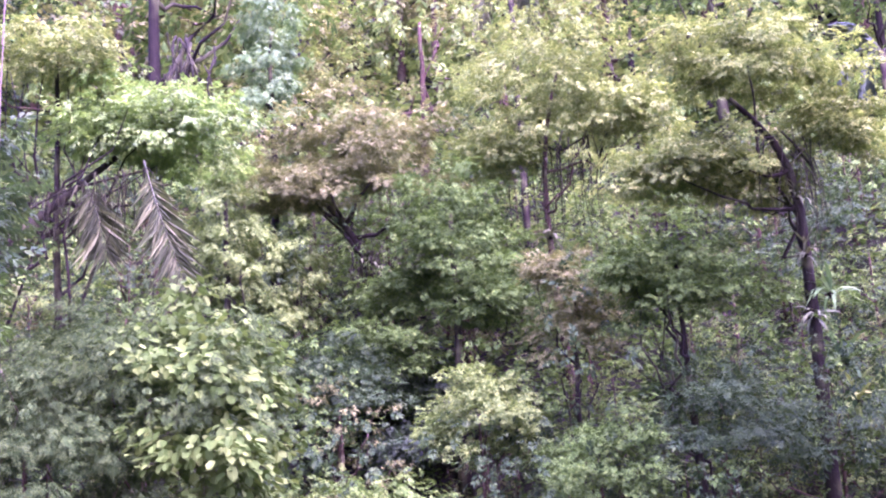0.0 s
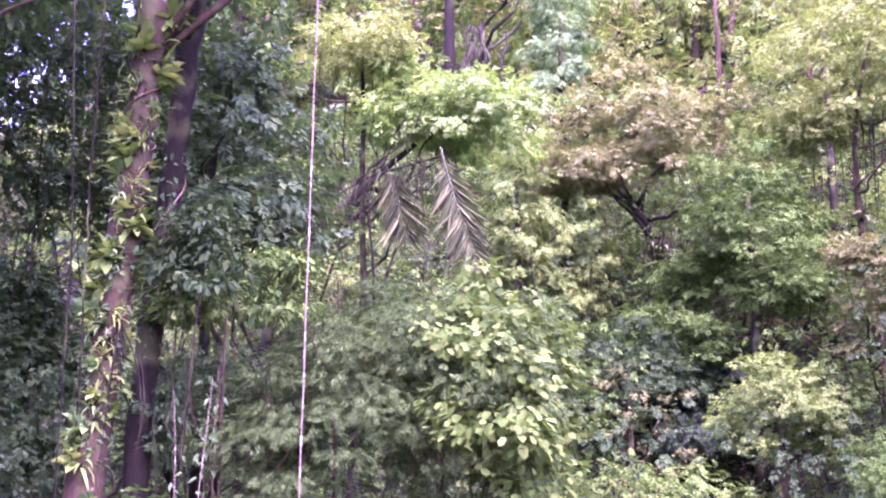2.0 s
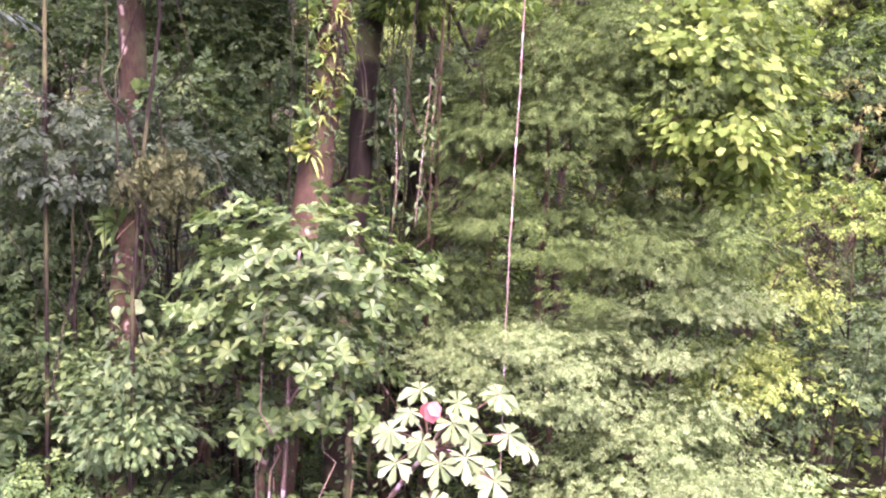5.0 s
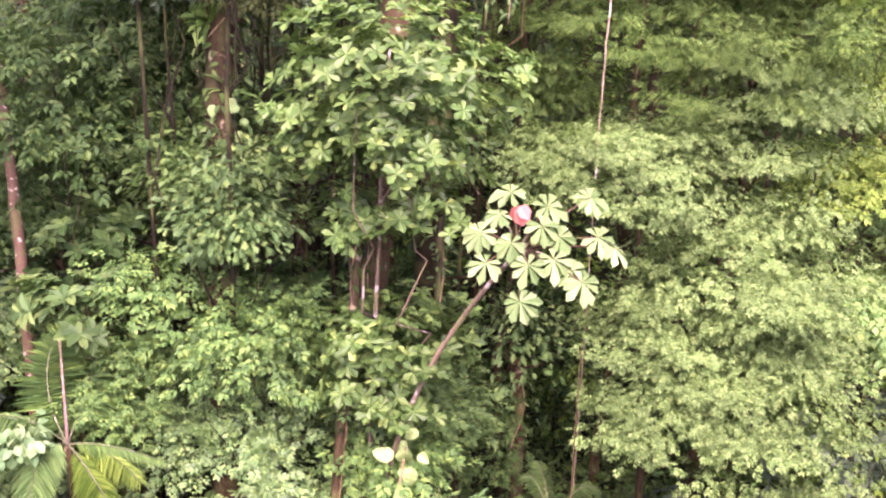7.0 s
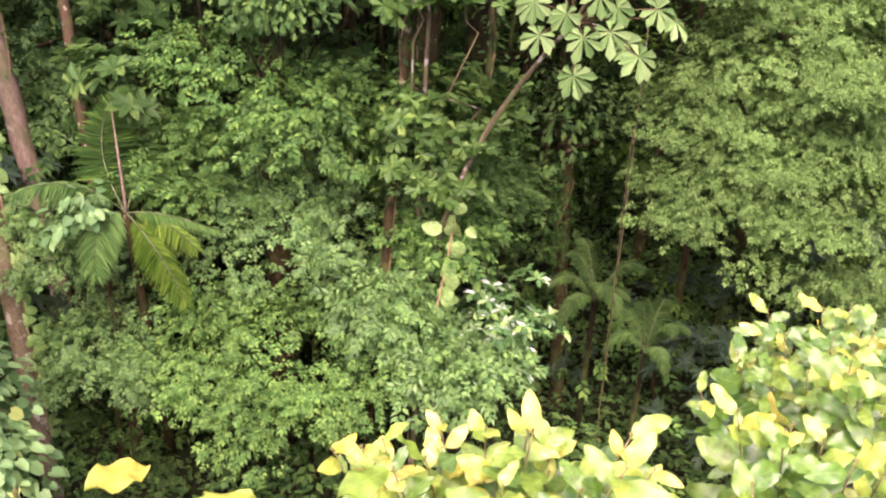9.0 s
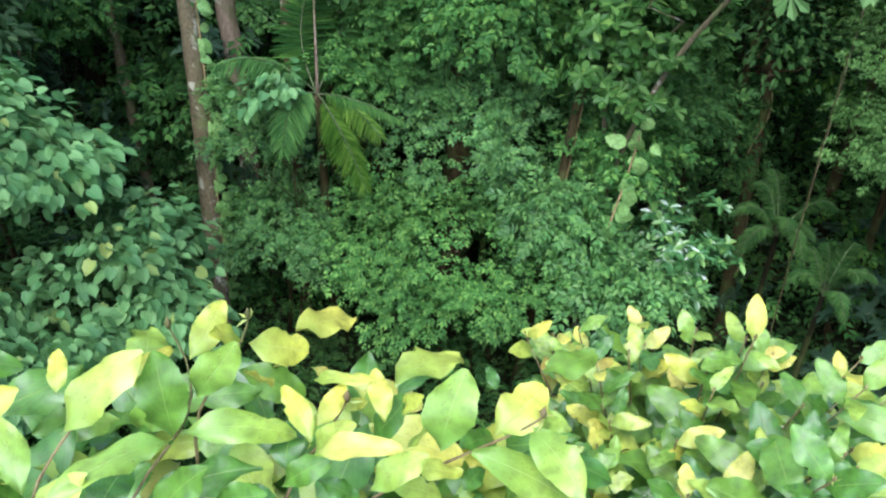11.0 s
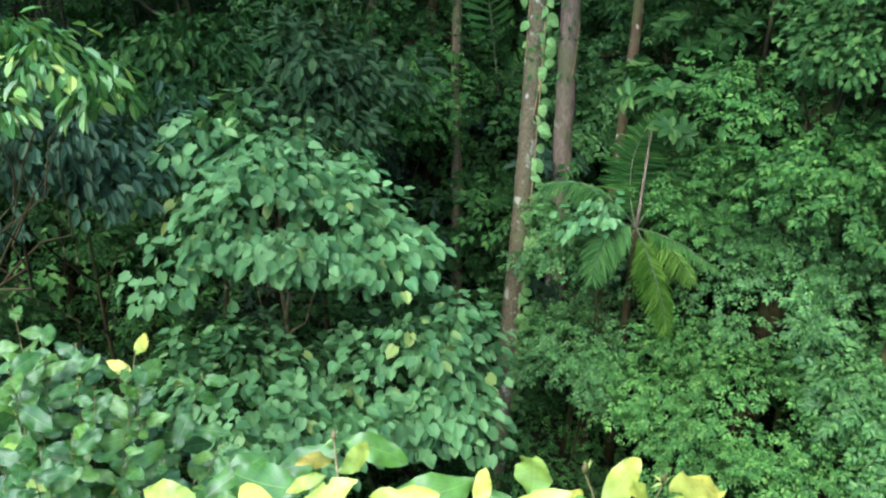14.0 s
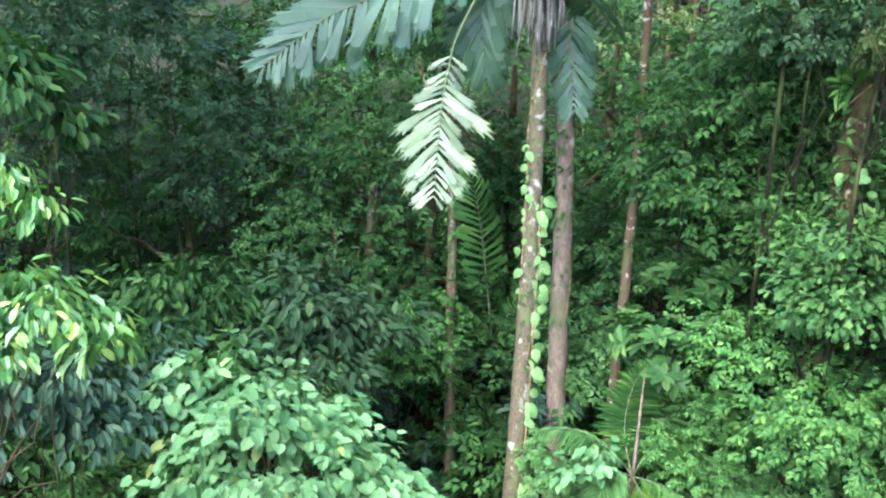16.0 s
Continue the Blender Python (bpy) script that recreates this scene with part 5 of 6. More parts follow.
fronds_from("young_palm", "palm with greyish fronds high on the slope", "palm", (3.20, 35.50, 28.16), [(1.73, 36.21, 25.69), (4.19, 35.92, 25.90), (5.41, 35.14, 28.33), (0.98, 35.99, 28.55)], 40, 1.1, "grey", "narrow", 29, 0.2, 0.16)
fronds_from("young_palm", "palm with broad fronds beside the shaded trunks", "palm", (-9.31, 7.37, 12.31), [(-8.67, 7.68, 12.21), (-8.76, 7.52, 11.87), (-9.51, 6.95, 11.67)], 22, 0.4, "palm_pale", "wedge", 30, 0.25, 0.03)

# dry fronds hanging on the slope
for k, (top, mid, tip) in enumerate([
        ((-6.08, 19.26, 15.94), (-5.76, 19.49, 14.67), (-5.34, 19.78, 13.35)), ((-7.55, 19.90, 15.79), (-7.29, 19.99, 15.01), (-7.16, 20.23, 14.14))]):
    dead = thing("dead_palm_frond", top, "dry grey-brown palm frond hanging down", "palm frond")
    frond(dead, np.array(dead.location), top, mid, tip, 64, 0.8, "dead", "blade", 0.95, 0.55, np.random.RandomState(31 + k), facing=True, ragged=0.4)
for k, (p0, p1) in enumerate([((-5.96, 22.13, 20.00), (-6.36, 22.55, 18.72)), ((-2.34, 31.79, 16.34), (-2.76, 31.90, 15.61))]):
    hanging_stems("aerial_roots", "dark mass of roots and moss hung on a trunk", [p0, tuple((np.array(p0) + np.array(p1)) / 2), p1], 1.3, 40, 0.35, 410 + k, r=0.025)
for k, (q, sz, mt) in enumerate([((8.40, 22.16, 12.27), 0.7, "dead"), ((8.77, 21.96, 12.75), 0.8, "lime"), ((8.21, 21.78, 14.99), 0.6, "dead"), ((8.97, 22.01, 11.20), 0.8, "green"),
                                 ((8.32, 21.99, 13.70), 0.7, "grey"), ((-2.48, 32.17, 15.93), 0.9, "dead"), ((3.37, 29.52, 15.93), 0.8, "grey"), ((8.98, 21.72, 10.30), 0.8, "yellow")]):
    epiphyte(q, (-q[0], -q[1], 0), sz, 900 + k, mt, "large tuft of strap leaves on a limb", "bromeliad", 18)


# ---------------------------------------------------------------- cecropia with lobed leaves
def lobed_leaf(lobes=9, seed=1):
    rs = np.random.RandomState(seed)
    ch = []
    for k in range(lobes):
        a = (k - (lobes - 1) / 2) * (5.9 / lobes) + 0.07 * rs.normal()
        s = (1.0 - 0.35 * abs(k - (lobes - 1) / 2) / (lobes / 2)) * (0.88 + 0.2 * rs.rand())
        ax = np.array([[math.cos(a), math.sin(a), -0.22 - 0.22 * rs.rand()]])
        ch.append(leaf_arrays(np.zeros((1, 3)), ax, np.array([[0, 0, 1.0]]) + 0.05 * rs.normal(size=(1, 3)), np.array([s]), "lobe"))
    return merge(ch)


LOBED = [fast_mesh("lobed_leaf", *lobed_leaf(8 + k % 3, 1 + k), LEAF["cecropia"]) for k in range(5)]
cec_line = [(-6.07, 7.63, 2.20), (-6.28, 8.01, 3.11), (-6.01, 7.95, 4.20), (-5.65, 8.12, 5.31), (-5.05, 8.26, 6.33), (-4.5, 8.0, 6.95)]
f_c = to_ground(cec_line[1], cec_line[0])
cec = thing("cecropia_tree", tuple(f_c), "slender leaning tree with large lobed pale leaves", "tree")
ln = spline([f_c, *cec_line], 24)
v, p = tube(ln - f_c, taper(0.042, 0.024, 24), 9, 0.03, np.random.RandomState(3))
part_of("trunk", fast_mesh("trunk", v, p, BARK["mossy"], smooth=True), cec)
rs_c = np.random.RandomState(4)
for q in [(-4.72, 8.03, 7.43), (-4.34, 8.10, 7.35), (-4.08, 8.48, 7.40), (-4.75, 7.55, 7.14), (-4.43, 7.59, 7.09), (-4.59, 7.42, 6.90), (-4.14, 8.00, 7.11), (-3.85, 8.25, 7.10), (-4.20, 7.53, 6.94),
          (-3.93, 7.88, 6.85), (-3.77, 7.81, 6.79), (-4.19, 7.40, 6.62), (-4.72, 7.85, 7.25), (-4.26, 7.86, 7.23), (-3.72, 8.38, 6.98), (-4.05, 7.75, 6.97)]:
    q = np.array(q)
    hub = along(ln, 0.97)
    out = unit(q - hub)
    v, p = tube(bend(hub - f_c, q - f_c, (0, 0, 0.04), 5), taper(0.012, 0.007, 5), 5)
    part_of("petiole", fast_mesh("petiole", v, p, BARK["red"], smooth=True), cec)
    face = unit(np.array([0, 0, 0.8]) + 0.55 * unit(np.array([-q[0], -q[1], 0])) + 0.4 * out + 0.15 * rs_c.normal(size=3))
    x = unit(out * (1, 1, 0.3) - face * np.dot(out * (1, 1, 0.3), face))
    y = np.cross(face, x)
    s = 0.21 + 0.07 * rs_c.rand()
    lf = part_of("leaf", LOBED[int(rs_c.rand() * 5)], cec)
    lf.matrix_basis = Matrix(((*[x[0] * s, y[0] * s, face[0] * s], q[0] - f_c[0]), (*[x[1] * s, y[1] * s, face[1] * s], q[1] - f_c[1]), (*[x[2] * s, y[2] * s, face[2] * s], q[2] - f_c[2]), (0, 0, 0, 1)))
rd = np.array((-4.37, 7.62, 7.34))
v, p = leaf_arrays(np.array([rd, rd, rd, rd]) - f_c + (0, 0, 0.12), np.array([[0.2, 0, -1.0], [-0.3, 0.1, -0.9], [0.1, 0.4, -0.8], [0.5, -0.2, -0.4]]),
                   np.array([[0.6, -0.8, 0.3]] * 4) + 0.2 * rs_c.normal(size=(4, 3)), np.array([0.2, 0.2, 0.18, 0.16]), "round")
part_of("bud_sheath", fast_mesh("bud_sheath", v, p, LEAF["red"]), cec, "red withered leaf sheath")
v, p = tube(bend(along(ln, 0.97) - f_c, rd - f_c + (0, 0, 0.12), n=4), 0.01, 5)
part_of("petiole", fast_mesh("petiole", v, p, BARK["red"], smooth=True), cec)

tree("small_leaved_shrub", "small green shrub at the foot of a straight trunk", (-9.7, 5.2, 3.5), (0.5, 0.5, 0.6), "lush", 0.1, "diamond", 22, 80, stem=0.03, seed=611, clump=0.3, flat=0.5)
tree("heart_leaved_shrub", "small shrub with pale rounded leaves before the trunk", (-8.95, 5.1, 4.3), (0.3, 0.3, 0.42), "heart", 0.13, "heart", 12, 13, stem=0.02, seed=610, clump=0.2, flat=0.6, droop=0.7, low=-0.5)
# shaded shrubs with whorled long leaves
for k, (c, r) in enumerate([((-10.22, 7.58, 5.92), 0.75), ((-9.87, 6.54, 5.25), 0.6), ((-8.67, 8.58, 5.06), 0.65), ((-9.08, 8.03, 5.98), 0.7), ((-9.84, 7.43, 5.88), 0.7), ((-9.89, 6.52, 5.42), 0.55)]):
    tree("whorled_shrub", "shaded shrub with whorls of long oval leaves", c, (r, r, 0.5 * r), "mid" if k % 2 else "dark", 0.22, "oval", 9, 21, stem=0.04, seed=501 + k, habit="rosette", clump=0.22, limbs=5)
# understorey trees; deep and many dark leaf colours have shade painted in
for k, (c, r, mat, shape, lf) in enumerate([
        ((-1.87, 16.92, 8.74), (1.7, 1.5, 0.8), "vine_pale", "oval", 0.13), ((-3.26, 16.07, 7.55), (1.2, 1.1, 0.7), "olive", "oval", 0.13),
        ((-3.12, 15.34, 6.34), (1.0, 1.0, 0.5), "olive", "oval", 0.13), ((-1.27, 17.67, 6.45), (1.3, 1.2, 1.2), "mid", "oval", 0.16),
        ((-2.09, 13.89, 4.42), (0.8, 0.8, 0.9), "lime", "oval", 0.18), ((-3.44, 16.67, 5.38), (1.1, 1.0, 0.7), "mid", "oval", 0.14),
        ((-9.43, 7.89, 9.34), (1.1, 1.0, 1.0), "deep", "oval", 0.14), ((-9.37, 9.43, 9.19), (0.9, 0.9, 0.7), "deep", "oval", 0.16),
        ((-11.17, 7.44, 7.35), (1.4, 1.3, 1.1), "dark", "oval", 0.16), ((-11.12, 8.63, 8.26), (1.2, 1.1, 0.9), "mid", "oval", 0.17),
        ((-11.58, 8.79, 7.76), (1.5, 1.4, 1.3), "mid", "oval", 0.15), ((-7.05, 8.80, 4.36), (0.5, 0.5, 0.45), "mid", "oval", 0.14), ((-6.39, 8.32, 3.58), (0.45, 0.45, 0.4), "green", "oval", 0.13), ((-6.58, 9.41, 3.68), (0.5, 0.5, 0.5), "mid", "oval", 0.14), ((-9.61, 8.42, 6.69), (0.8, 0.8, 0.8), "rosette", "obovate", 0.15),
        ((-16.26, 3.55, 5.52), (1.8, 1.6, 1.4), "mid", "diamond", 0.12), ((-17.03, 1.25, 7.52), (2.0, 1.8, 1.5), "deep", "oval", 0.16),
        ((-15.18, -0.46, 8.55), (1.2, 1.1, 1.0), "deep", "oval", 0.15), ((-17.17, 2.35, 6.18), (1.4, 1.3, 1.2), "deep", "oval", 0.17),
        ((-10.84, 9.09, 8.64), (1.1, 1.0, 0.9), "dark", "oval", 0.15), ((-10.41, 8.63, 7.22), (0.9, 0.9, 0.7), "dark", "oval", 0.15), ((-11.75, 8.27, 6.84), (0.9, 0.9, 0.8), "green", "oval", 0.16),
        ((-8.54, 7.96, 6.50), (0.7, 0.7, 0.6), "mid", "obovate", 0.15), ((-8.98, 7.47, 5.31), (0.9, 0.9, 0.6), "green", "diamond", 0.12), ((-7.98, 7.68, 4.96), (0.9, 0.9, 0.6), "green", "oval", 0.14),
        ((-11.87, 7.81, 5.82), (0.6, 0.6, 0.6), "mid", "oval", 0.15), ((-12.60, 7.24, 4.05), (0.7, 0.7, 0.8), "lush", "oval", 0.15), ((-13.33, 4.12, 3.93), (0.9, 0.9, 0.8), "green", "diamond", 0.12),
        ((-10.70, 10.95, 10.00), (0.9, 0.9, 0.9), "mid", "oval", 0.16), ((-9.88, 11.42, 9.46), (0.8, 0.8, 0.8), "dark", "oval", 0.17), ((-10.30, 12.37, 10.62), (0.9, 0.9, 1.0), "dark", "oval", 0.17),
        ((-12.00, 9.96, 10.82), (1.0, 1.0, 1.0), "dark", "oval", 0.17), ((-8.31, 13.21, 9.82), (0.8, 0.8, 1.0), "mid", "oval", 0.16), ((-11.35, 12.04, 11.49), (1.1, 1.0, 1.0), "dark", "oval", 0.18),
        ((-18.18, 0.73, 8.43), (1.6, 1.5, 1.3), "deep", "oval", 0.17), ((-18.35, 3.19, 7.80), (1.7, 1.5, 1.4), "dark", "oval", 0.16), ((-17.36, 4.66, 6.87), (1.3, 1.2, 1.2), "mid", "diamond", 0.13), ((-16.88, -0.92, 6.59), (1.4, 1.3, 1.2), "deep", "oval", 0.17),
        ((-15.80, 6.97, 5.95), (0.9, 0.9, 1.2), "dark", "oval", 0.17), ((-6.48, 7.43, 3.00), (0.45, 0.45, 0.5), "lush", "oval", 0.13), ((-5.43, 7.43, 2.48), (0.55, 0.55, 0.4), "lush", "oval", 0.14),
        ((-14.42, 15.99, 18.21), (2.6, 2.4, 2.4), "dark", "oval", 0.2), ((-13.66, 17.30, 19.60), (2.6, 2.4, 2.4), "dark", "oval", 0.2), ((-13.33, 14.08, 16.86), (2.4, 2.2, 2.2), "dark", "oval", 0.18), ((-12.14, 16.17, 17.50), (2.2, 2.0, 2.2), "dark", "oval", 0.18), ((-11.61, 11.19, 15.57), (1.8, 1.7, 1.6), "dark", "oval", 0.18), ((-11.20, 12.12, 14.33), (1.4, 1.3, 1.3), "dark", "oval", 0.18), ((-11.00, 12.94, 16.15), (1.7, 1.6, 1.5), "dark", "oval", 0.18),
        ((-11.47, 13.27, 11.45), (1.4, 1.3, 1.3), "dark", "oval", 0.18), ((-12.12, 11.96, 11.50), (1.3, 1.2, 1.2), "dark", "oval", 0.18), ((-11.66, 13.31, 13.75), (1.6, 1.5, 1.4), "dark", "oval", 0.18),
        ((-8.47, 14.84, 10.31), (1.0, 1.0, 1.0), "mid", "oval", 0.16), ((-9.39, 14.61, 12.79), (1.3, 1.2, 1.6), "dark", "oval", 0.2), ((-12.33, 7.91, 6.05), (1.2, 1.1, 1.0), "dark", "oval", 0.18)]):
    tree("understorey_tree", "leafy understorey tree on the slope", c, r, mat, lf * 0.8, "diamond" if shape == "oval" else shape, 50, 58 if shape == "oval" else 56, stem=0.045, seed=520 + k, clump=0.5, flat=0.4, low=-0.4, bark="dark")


# unseen canopy trees, added above and behind the stand to shade the valley
for k, (base, c, r) in enumerate([((-5.0, -5.2), (-7.6, -2.2, 20.5), (4.0, 3.4, 1.6)), ((6.5, -6.5), (4.5, -9.0, 19.0), (3.5, 3.5, 1.8)), ((9.5, 7.5), (7.0, 11.5, 21.0), (3.4, 3.0, 1.4)), ((-9.0, -9.0), (-10.5, -6.0, 20.5), (4.0, 3.6, 1.6)),
                                  ((14.5, 11.0), (11.2, 14.8, 18.2), (2.8, 2.6, 1.0)),
                                  ((-13.0, -7.5), (-14.5, -3.8, 15.5), (3.2, 3.0, 1.5)), ((-25.0, -6.0), (-18.5, -1.0, 16.0), (3.6, 3.0, 1.6)), ((-19.0, -10.0), (-20.5, -4.5, 17.0), (4.0, 3.6, 1.6))]):
    tree("canopy_tree", "unseen tall canopy tree with spreading dark green crown, added to shade the valley", c, r, "mid", 0.26, "diamond", 110, 70, base=base, stem=0.28, seed=950 + k, limbs=8, clump=0.9, flat=0.35)


# ---------------------------------------------------------------- large single leaves: climbing vine on the palm, hanging vine leaves
def big_leaf(name, mat, shape="oval", seed=1, teeth=0.02, wave=0.03, n=7):
    """A leaf of its own with a midrib fold, a wavy edge and its own coordinates."""
    rs = np.random.RandomState(seed)
    t = np.linspace(0, 1, n)
    w = {"oval": 0.205 * np.sin(math.pi * t ** 0.92) ** 0.88 * (1 - 0.2 * t ** 3), "heart": 0.42 * np.sin(math.pi * (0.12 + 0.88 * t) ** 0.62) ** 0.8 * (1 - t ** 4), "round": 0.36 * np.sin(math.pi * t ** 0.8) ** 0.7}[shape]
    w[-1] = 0.004
    fold, curl, bendy = 0.4 + 0.35 * rs.rand(), 0.06 * rs.normal(), 0.2 + 0.4 * rs.rand()
    bow = 0.14 * t - bendy * t ** 2
    ph = rs.rand() * 6
    v, uv = [], []
    bite = rs.randint(2, n - 2) if rs.rand() < 0.4 and shape == "oval" else -1
    for i in range(n):
        for q in (-1, -0.5, 0, 0.5, 1):
            e = w[i] * (1 + teeth * (2 * (i % 2) - 1 + 0.8 * (rs.rand() - 0.5)) * (abs(q) == 1) - (0.25 if i == bite and q == 1 else 0))
            back = -0.09 * (abs(q) == 1) * (i == 0) if shape == "heart" else 0
            v.append((t[i] + back, e * q + curl * t[i] ** 2 * 3, bow[i] + fold * abs(e * q) - 0.9 * (e * q) ** 2 + wave * math.sin(t[i] * 17 + ph + q) * q * q * 0.6))
            uv.append((t[i], q * (1 if w[i] > 0.02 else 0.2)))
    quads = [(i * 5 + j, i * 5 + j + 5, i * 5 + j + 6, i * 5 + j + 1) for i in range(n - 1) for j in range(4)]
    return fast_mesh(name, np.array(v), [np.array(quads)[:, ::-1]], mat, uv, True)


def frame_matrix(pos, axis, up, s):
    x = unit(np.array(axis, float))
    y = unit(np.cross(up, x))
    z = np.cross(x, y)
    return Matrix([[x[i] * s, y[i] * s, z[i] * s, pos[i]] for i in range(3)] + [[0, 0, 0, 1]])


VINE_LEAF = {key: [big_leaf("vine_leaf", LEAF[key], shape, 60 + k) for k in range(3)] for key, shape in (("vine", "round"), ("mid", "oval"))}
rs_v = np.random.RandomState(41)


def leaf_vine(line, r, k0, k1, n, size, label, shift, loose=0.02, mat="vine", r_stem=0.012, bark="twig"):
    b = along(line, k0)
    root = thing("climbing_vine", tuple(b), label, "vine")
    st = np.array([along(line, k0 + (k1 - k0) * q) - b + shift * r for q in np.linspace(0, 1, 20)])
    v, p = tube(st, r_stem, 6)
    part_of("stem", fast_mesh("stem", v, p, BARK[bark], smooth=True), root)
    for i in range(n):
        q = i / (n - 1)
        at = along(line, k0 + (k1 - k0) * q) - b + shift * r
        view = unit(np.array([-along(line, 0.5)[0], -along(line, 0.5)[1], 0]))
        sd = np.array([view[1], -view[0], 0]) * (1 if i % 2 else -1)
        ax = sd * 0.6 + view * 0.15 + np.array([0, 0, -0.75]) + 0.25 * rs_v.normal(size=3)
        lf = part_of("leaf", VINE_LEAF[mat][i % 3], root)
        lf.matrix_basis = frame_matrix(at + loose * rs_v.normal(size=3), ax + 4 * loose * rs_v.normal(size=3), view + np.array([0, 0, 0.55]) + 0.2 * rs_v.normal(size=3), size * (0.75 + 0.5 * rs_v.rand()))


vw = unit(np.array([-f_a[0], -f_a[1], 0]))
rt = np.array([-vw[1], vw[0], 0])
leaf_vine(LA, 0.12, 0.97, 0.40, 95, 0.18, "vine with pale rounded leaves climbing the palm", rt * 0.95 + vw * 0.5, 0.03)
leaf_vine(LA, 0.12, 0.52, 0.34, 16, 0.13, "vine with pale oval leaves on the palm trunk", -rt * 0.8 + vw * 0.6)
vl = spline([(-5.96, 8.06, 4.26), (-5.80, 7.70, 3.80), (-5.67, 7.32, 3.27)], 10)
leaf_vine(vl, 0.05, 1.0, 0.0, 16, 0.22, "vine with large bright leaves hanging on a dark trunk", rt, 0.1)
vl = spline([(-8.96, 8.25, 7.77), (-8.94, 8.17, 7.43), (-8.91, 8.08, 7.10)], 10)
leaf_vine(vl, 0.1, 1.0, 0.0, 18, 0.15, "large-leaved climber wrapped on an upright trunk", rt, 0.1)

vl = spline([(-5.99, 10.03, 10.54), (-5.98, 9.93, 9.93), (-5.96, 9.80, 9.34), (-5.91, 9.66, 8.80)], 12)
leaf_vine(vl, 0.08, 1.0, 0.0, 30, 0.1, "hanging vine with small drooping leaves", rt, 0.07, "mid", 0.006, "mossy")
vl = spline([(-6.46, 9.97, 10.39), (-6.36, 9.92, 9.65), (-6.28, 9.81, 9.05)], 12)
leaf_vine(vl, 0.08, 1.0, 0.0, 16, 0.09, "thin hanging vine with a few drooping leaves", rt, 0.06, "mid", 0.005, "mossy")

# leaning shrub whose drooping sprays reach in over the slope
tree("overhanging_tree", "leaning tree with drooping glossy bright leaves", (-5.02, -0.46, 8.40), (0.26, 0.24, 0.15), "bright", 0.09, "oval", 16, 20, limbs=6, stem=0.03, seed=601, clump=0.14, flat=0.6,
     droop=1.1, base=(-5.2, -1.5), extra=[((-4.84, -0.18, 8.33), (0.2, 0.2, 0.12), 8), ((-4.71, 0.02, 8.22), (0.12, 0.14, 0.09), 5), ((-4.82, -0.42, 8.2), (0.2, 0.18, 0.12), 7),
                                          ((-5.60, -0.42, 8.82), (0.2, 0.16, 0.12), 6), ((-5.42, -0.28, 8.73), (0.08, 0.08, 0.08), 3)])
tree("overhanging_tree", "shaded small tree with drooping dark leaves", (-8.2, -0.6, 8.95), (0.5, 0.45, 0.4), "dark", 0.15, "oval", 16, 26, limbs=5, stem=0.04, seed=602, clump=0.22, flat=0.5,
     droop=0.9, base=(-8.4, -2.2), extra=[((-8.15, -0.22, 8.65), (0.2, 0.2, 0.15), 5)])


# ---------------------------------------------------------------- shrubs right below the camera
def broad_leaf(name, mat, seed, n=13):
    """A thick elliptic leaf with a blunt tip, a waved, finely toothed edge, a shallow fold and here and there a bite out of the edge."""
    rs = np.random.RandomState(seed)
    t = np.linspace(0, 1, n)
    w = 0.23 * np.sin(math.pi * t ** 0.9) ** 0.55 * (1 - np.exp(-7 * t)) * (1 - 0.08 * t)
    w[0], w[-1] = 0.006, 0.035
    fold, curl, bendy = 0.12 + 0.3 * rs.rand(), 0.05 * rs.normal(), 0.1 + 0.35 * rs.rand()
    bow = 0.16 * t - bendy * t ** 2
    ph, wl = rs.rand() * 6, 9 + 5 * rs.rand()
    bite = rs.randint(4, n - 3) if rs.rand() < 0.45 else -1
    rows = (-1, -0.8, -0.4, 0, 0.4, 0.8, 1)
    v, uv = [], []
    for i in range(n):
        for q in rows:
            e = w[i] * (1 + (0.05 * (i % 2) + 0.06 * (rs.rand() - 0.5)) * (abs(q) == 1) - (0.35 if i == bite and q == 1 else 0))
            lift = 0.055 * math.sin(t[i] * wl + ph + (2.1 if q > 0 else 0)) * abs(q) ** 2.2
            v.append((t[i], e * q + curl * t[i] ** 2 * 3, bow[i] + fold * abs(e * q) - 1.1 * (e * q) ** 2 + lift))
            uv.append((t[i], q * (1 if w[i] > 0.03 else 0.2)))
    m = len(rows)
    quads = [(i * m + j, i * m + j + m, i * m + j + m + 1, i * m + j + 1) for i in range(n - 1) for j in range(m - 1)]
    return fast_mesh(name, np.array(v), [np.array(quads)[:, ::-1]], mat, uv, True)


BROAD = {key: [broad_leaf("broad_leaf", LEAF[mat], 70 + 10 * j + k) for k in range(7)]
         for j, (key, mat) in enumerate((("yellow", "near_yellow"), ("lime", "near_lime"), ("green", "near"), ("dark", "near_dark")))}


def set_leaf(root, at, tip, ratio, tone, rs, eye=(-0.25, 0.12, 9.95)):
    """One leaf from its stalk to its tip, its face turned up and to the open side."""
    b = np.array(root.location)
    at, tip = np.array(at, float), np.array(tip, float)
    ax = tip - at
    up = 0.75 * unit(np.array(eye) - at) + np.array([0, 0, 0.45]) + 0.22 * rs.normal(size=3)
    lf = part_of("leaf", BROAD[tone][rs.randint(7)], root)
    lf.matrix_basis = frame_matrix(at - b, ax, up, float(np.linalg.norm(ax))) @ Matrix.Diagonal((1, ratio / 0.44, 1, 1))


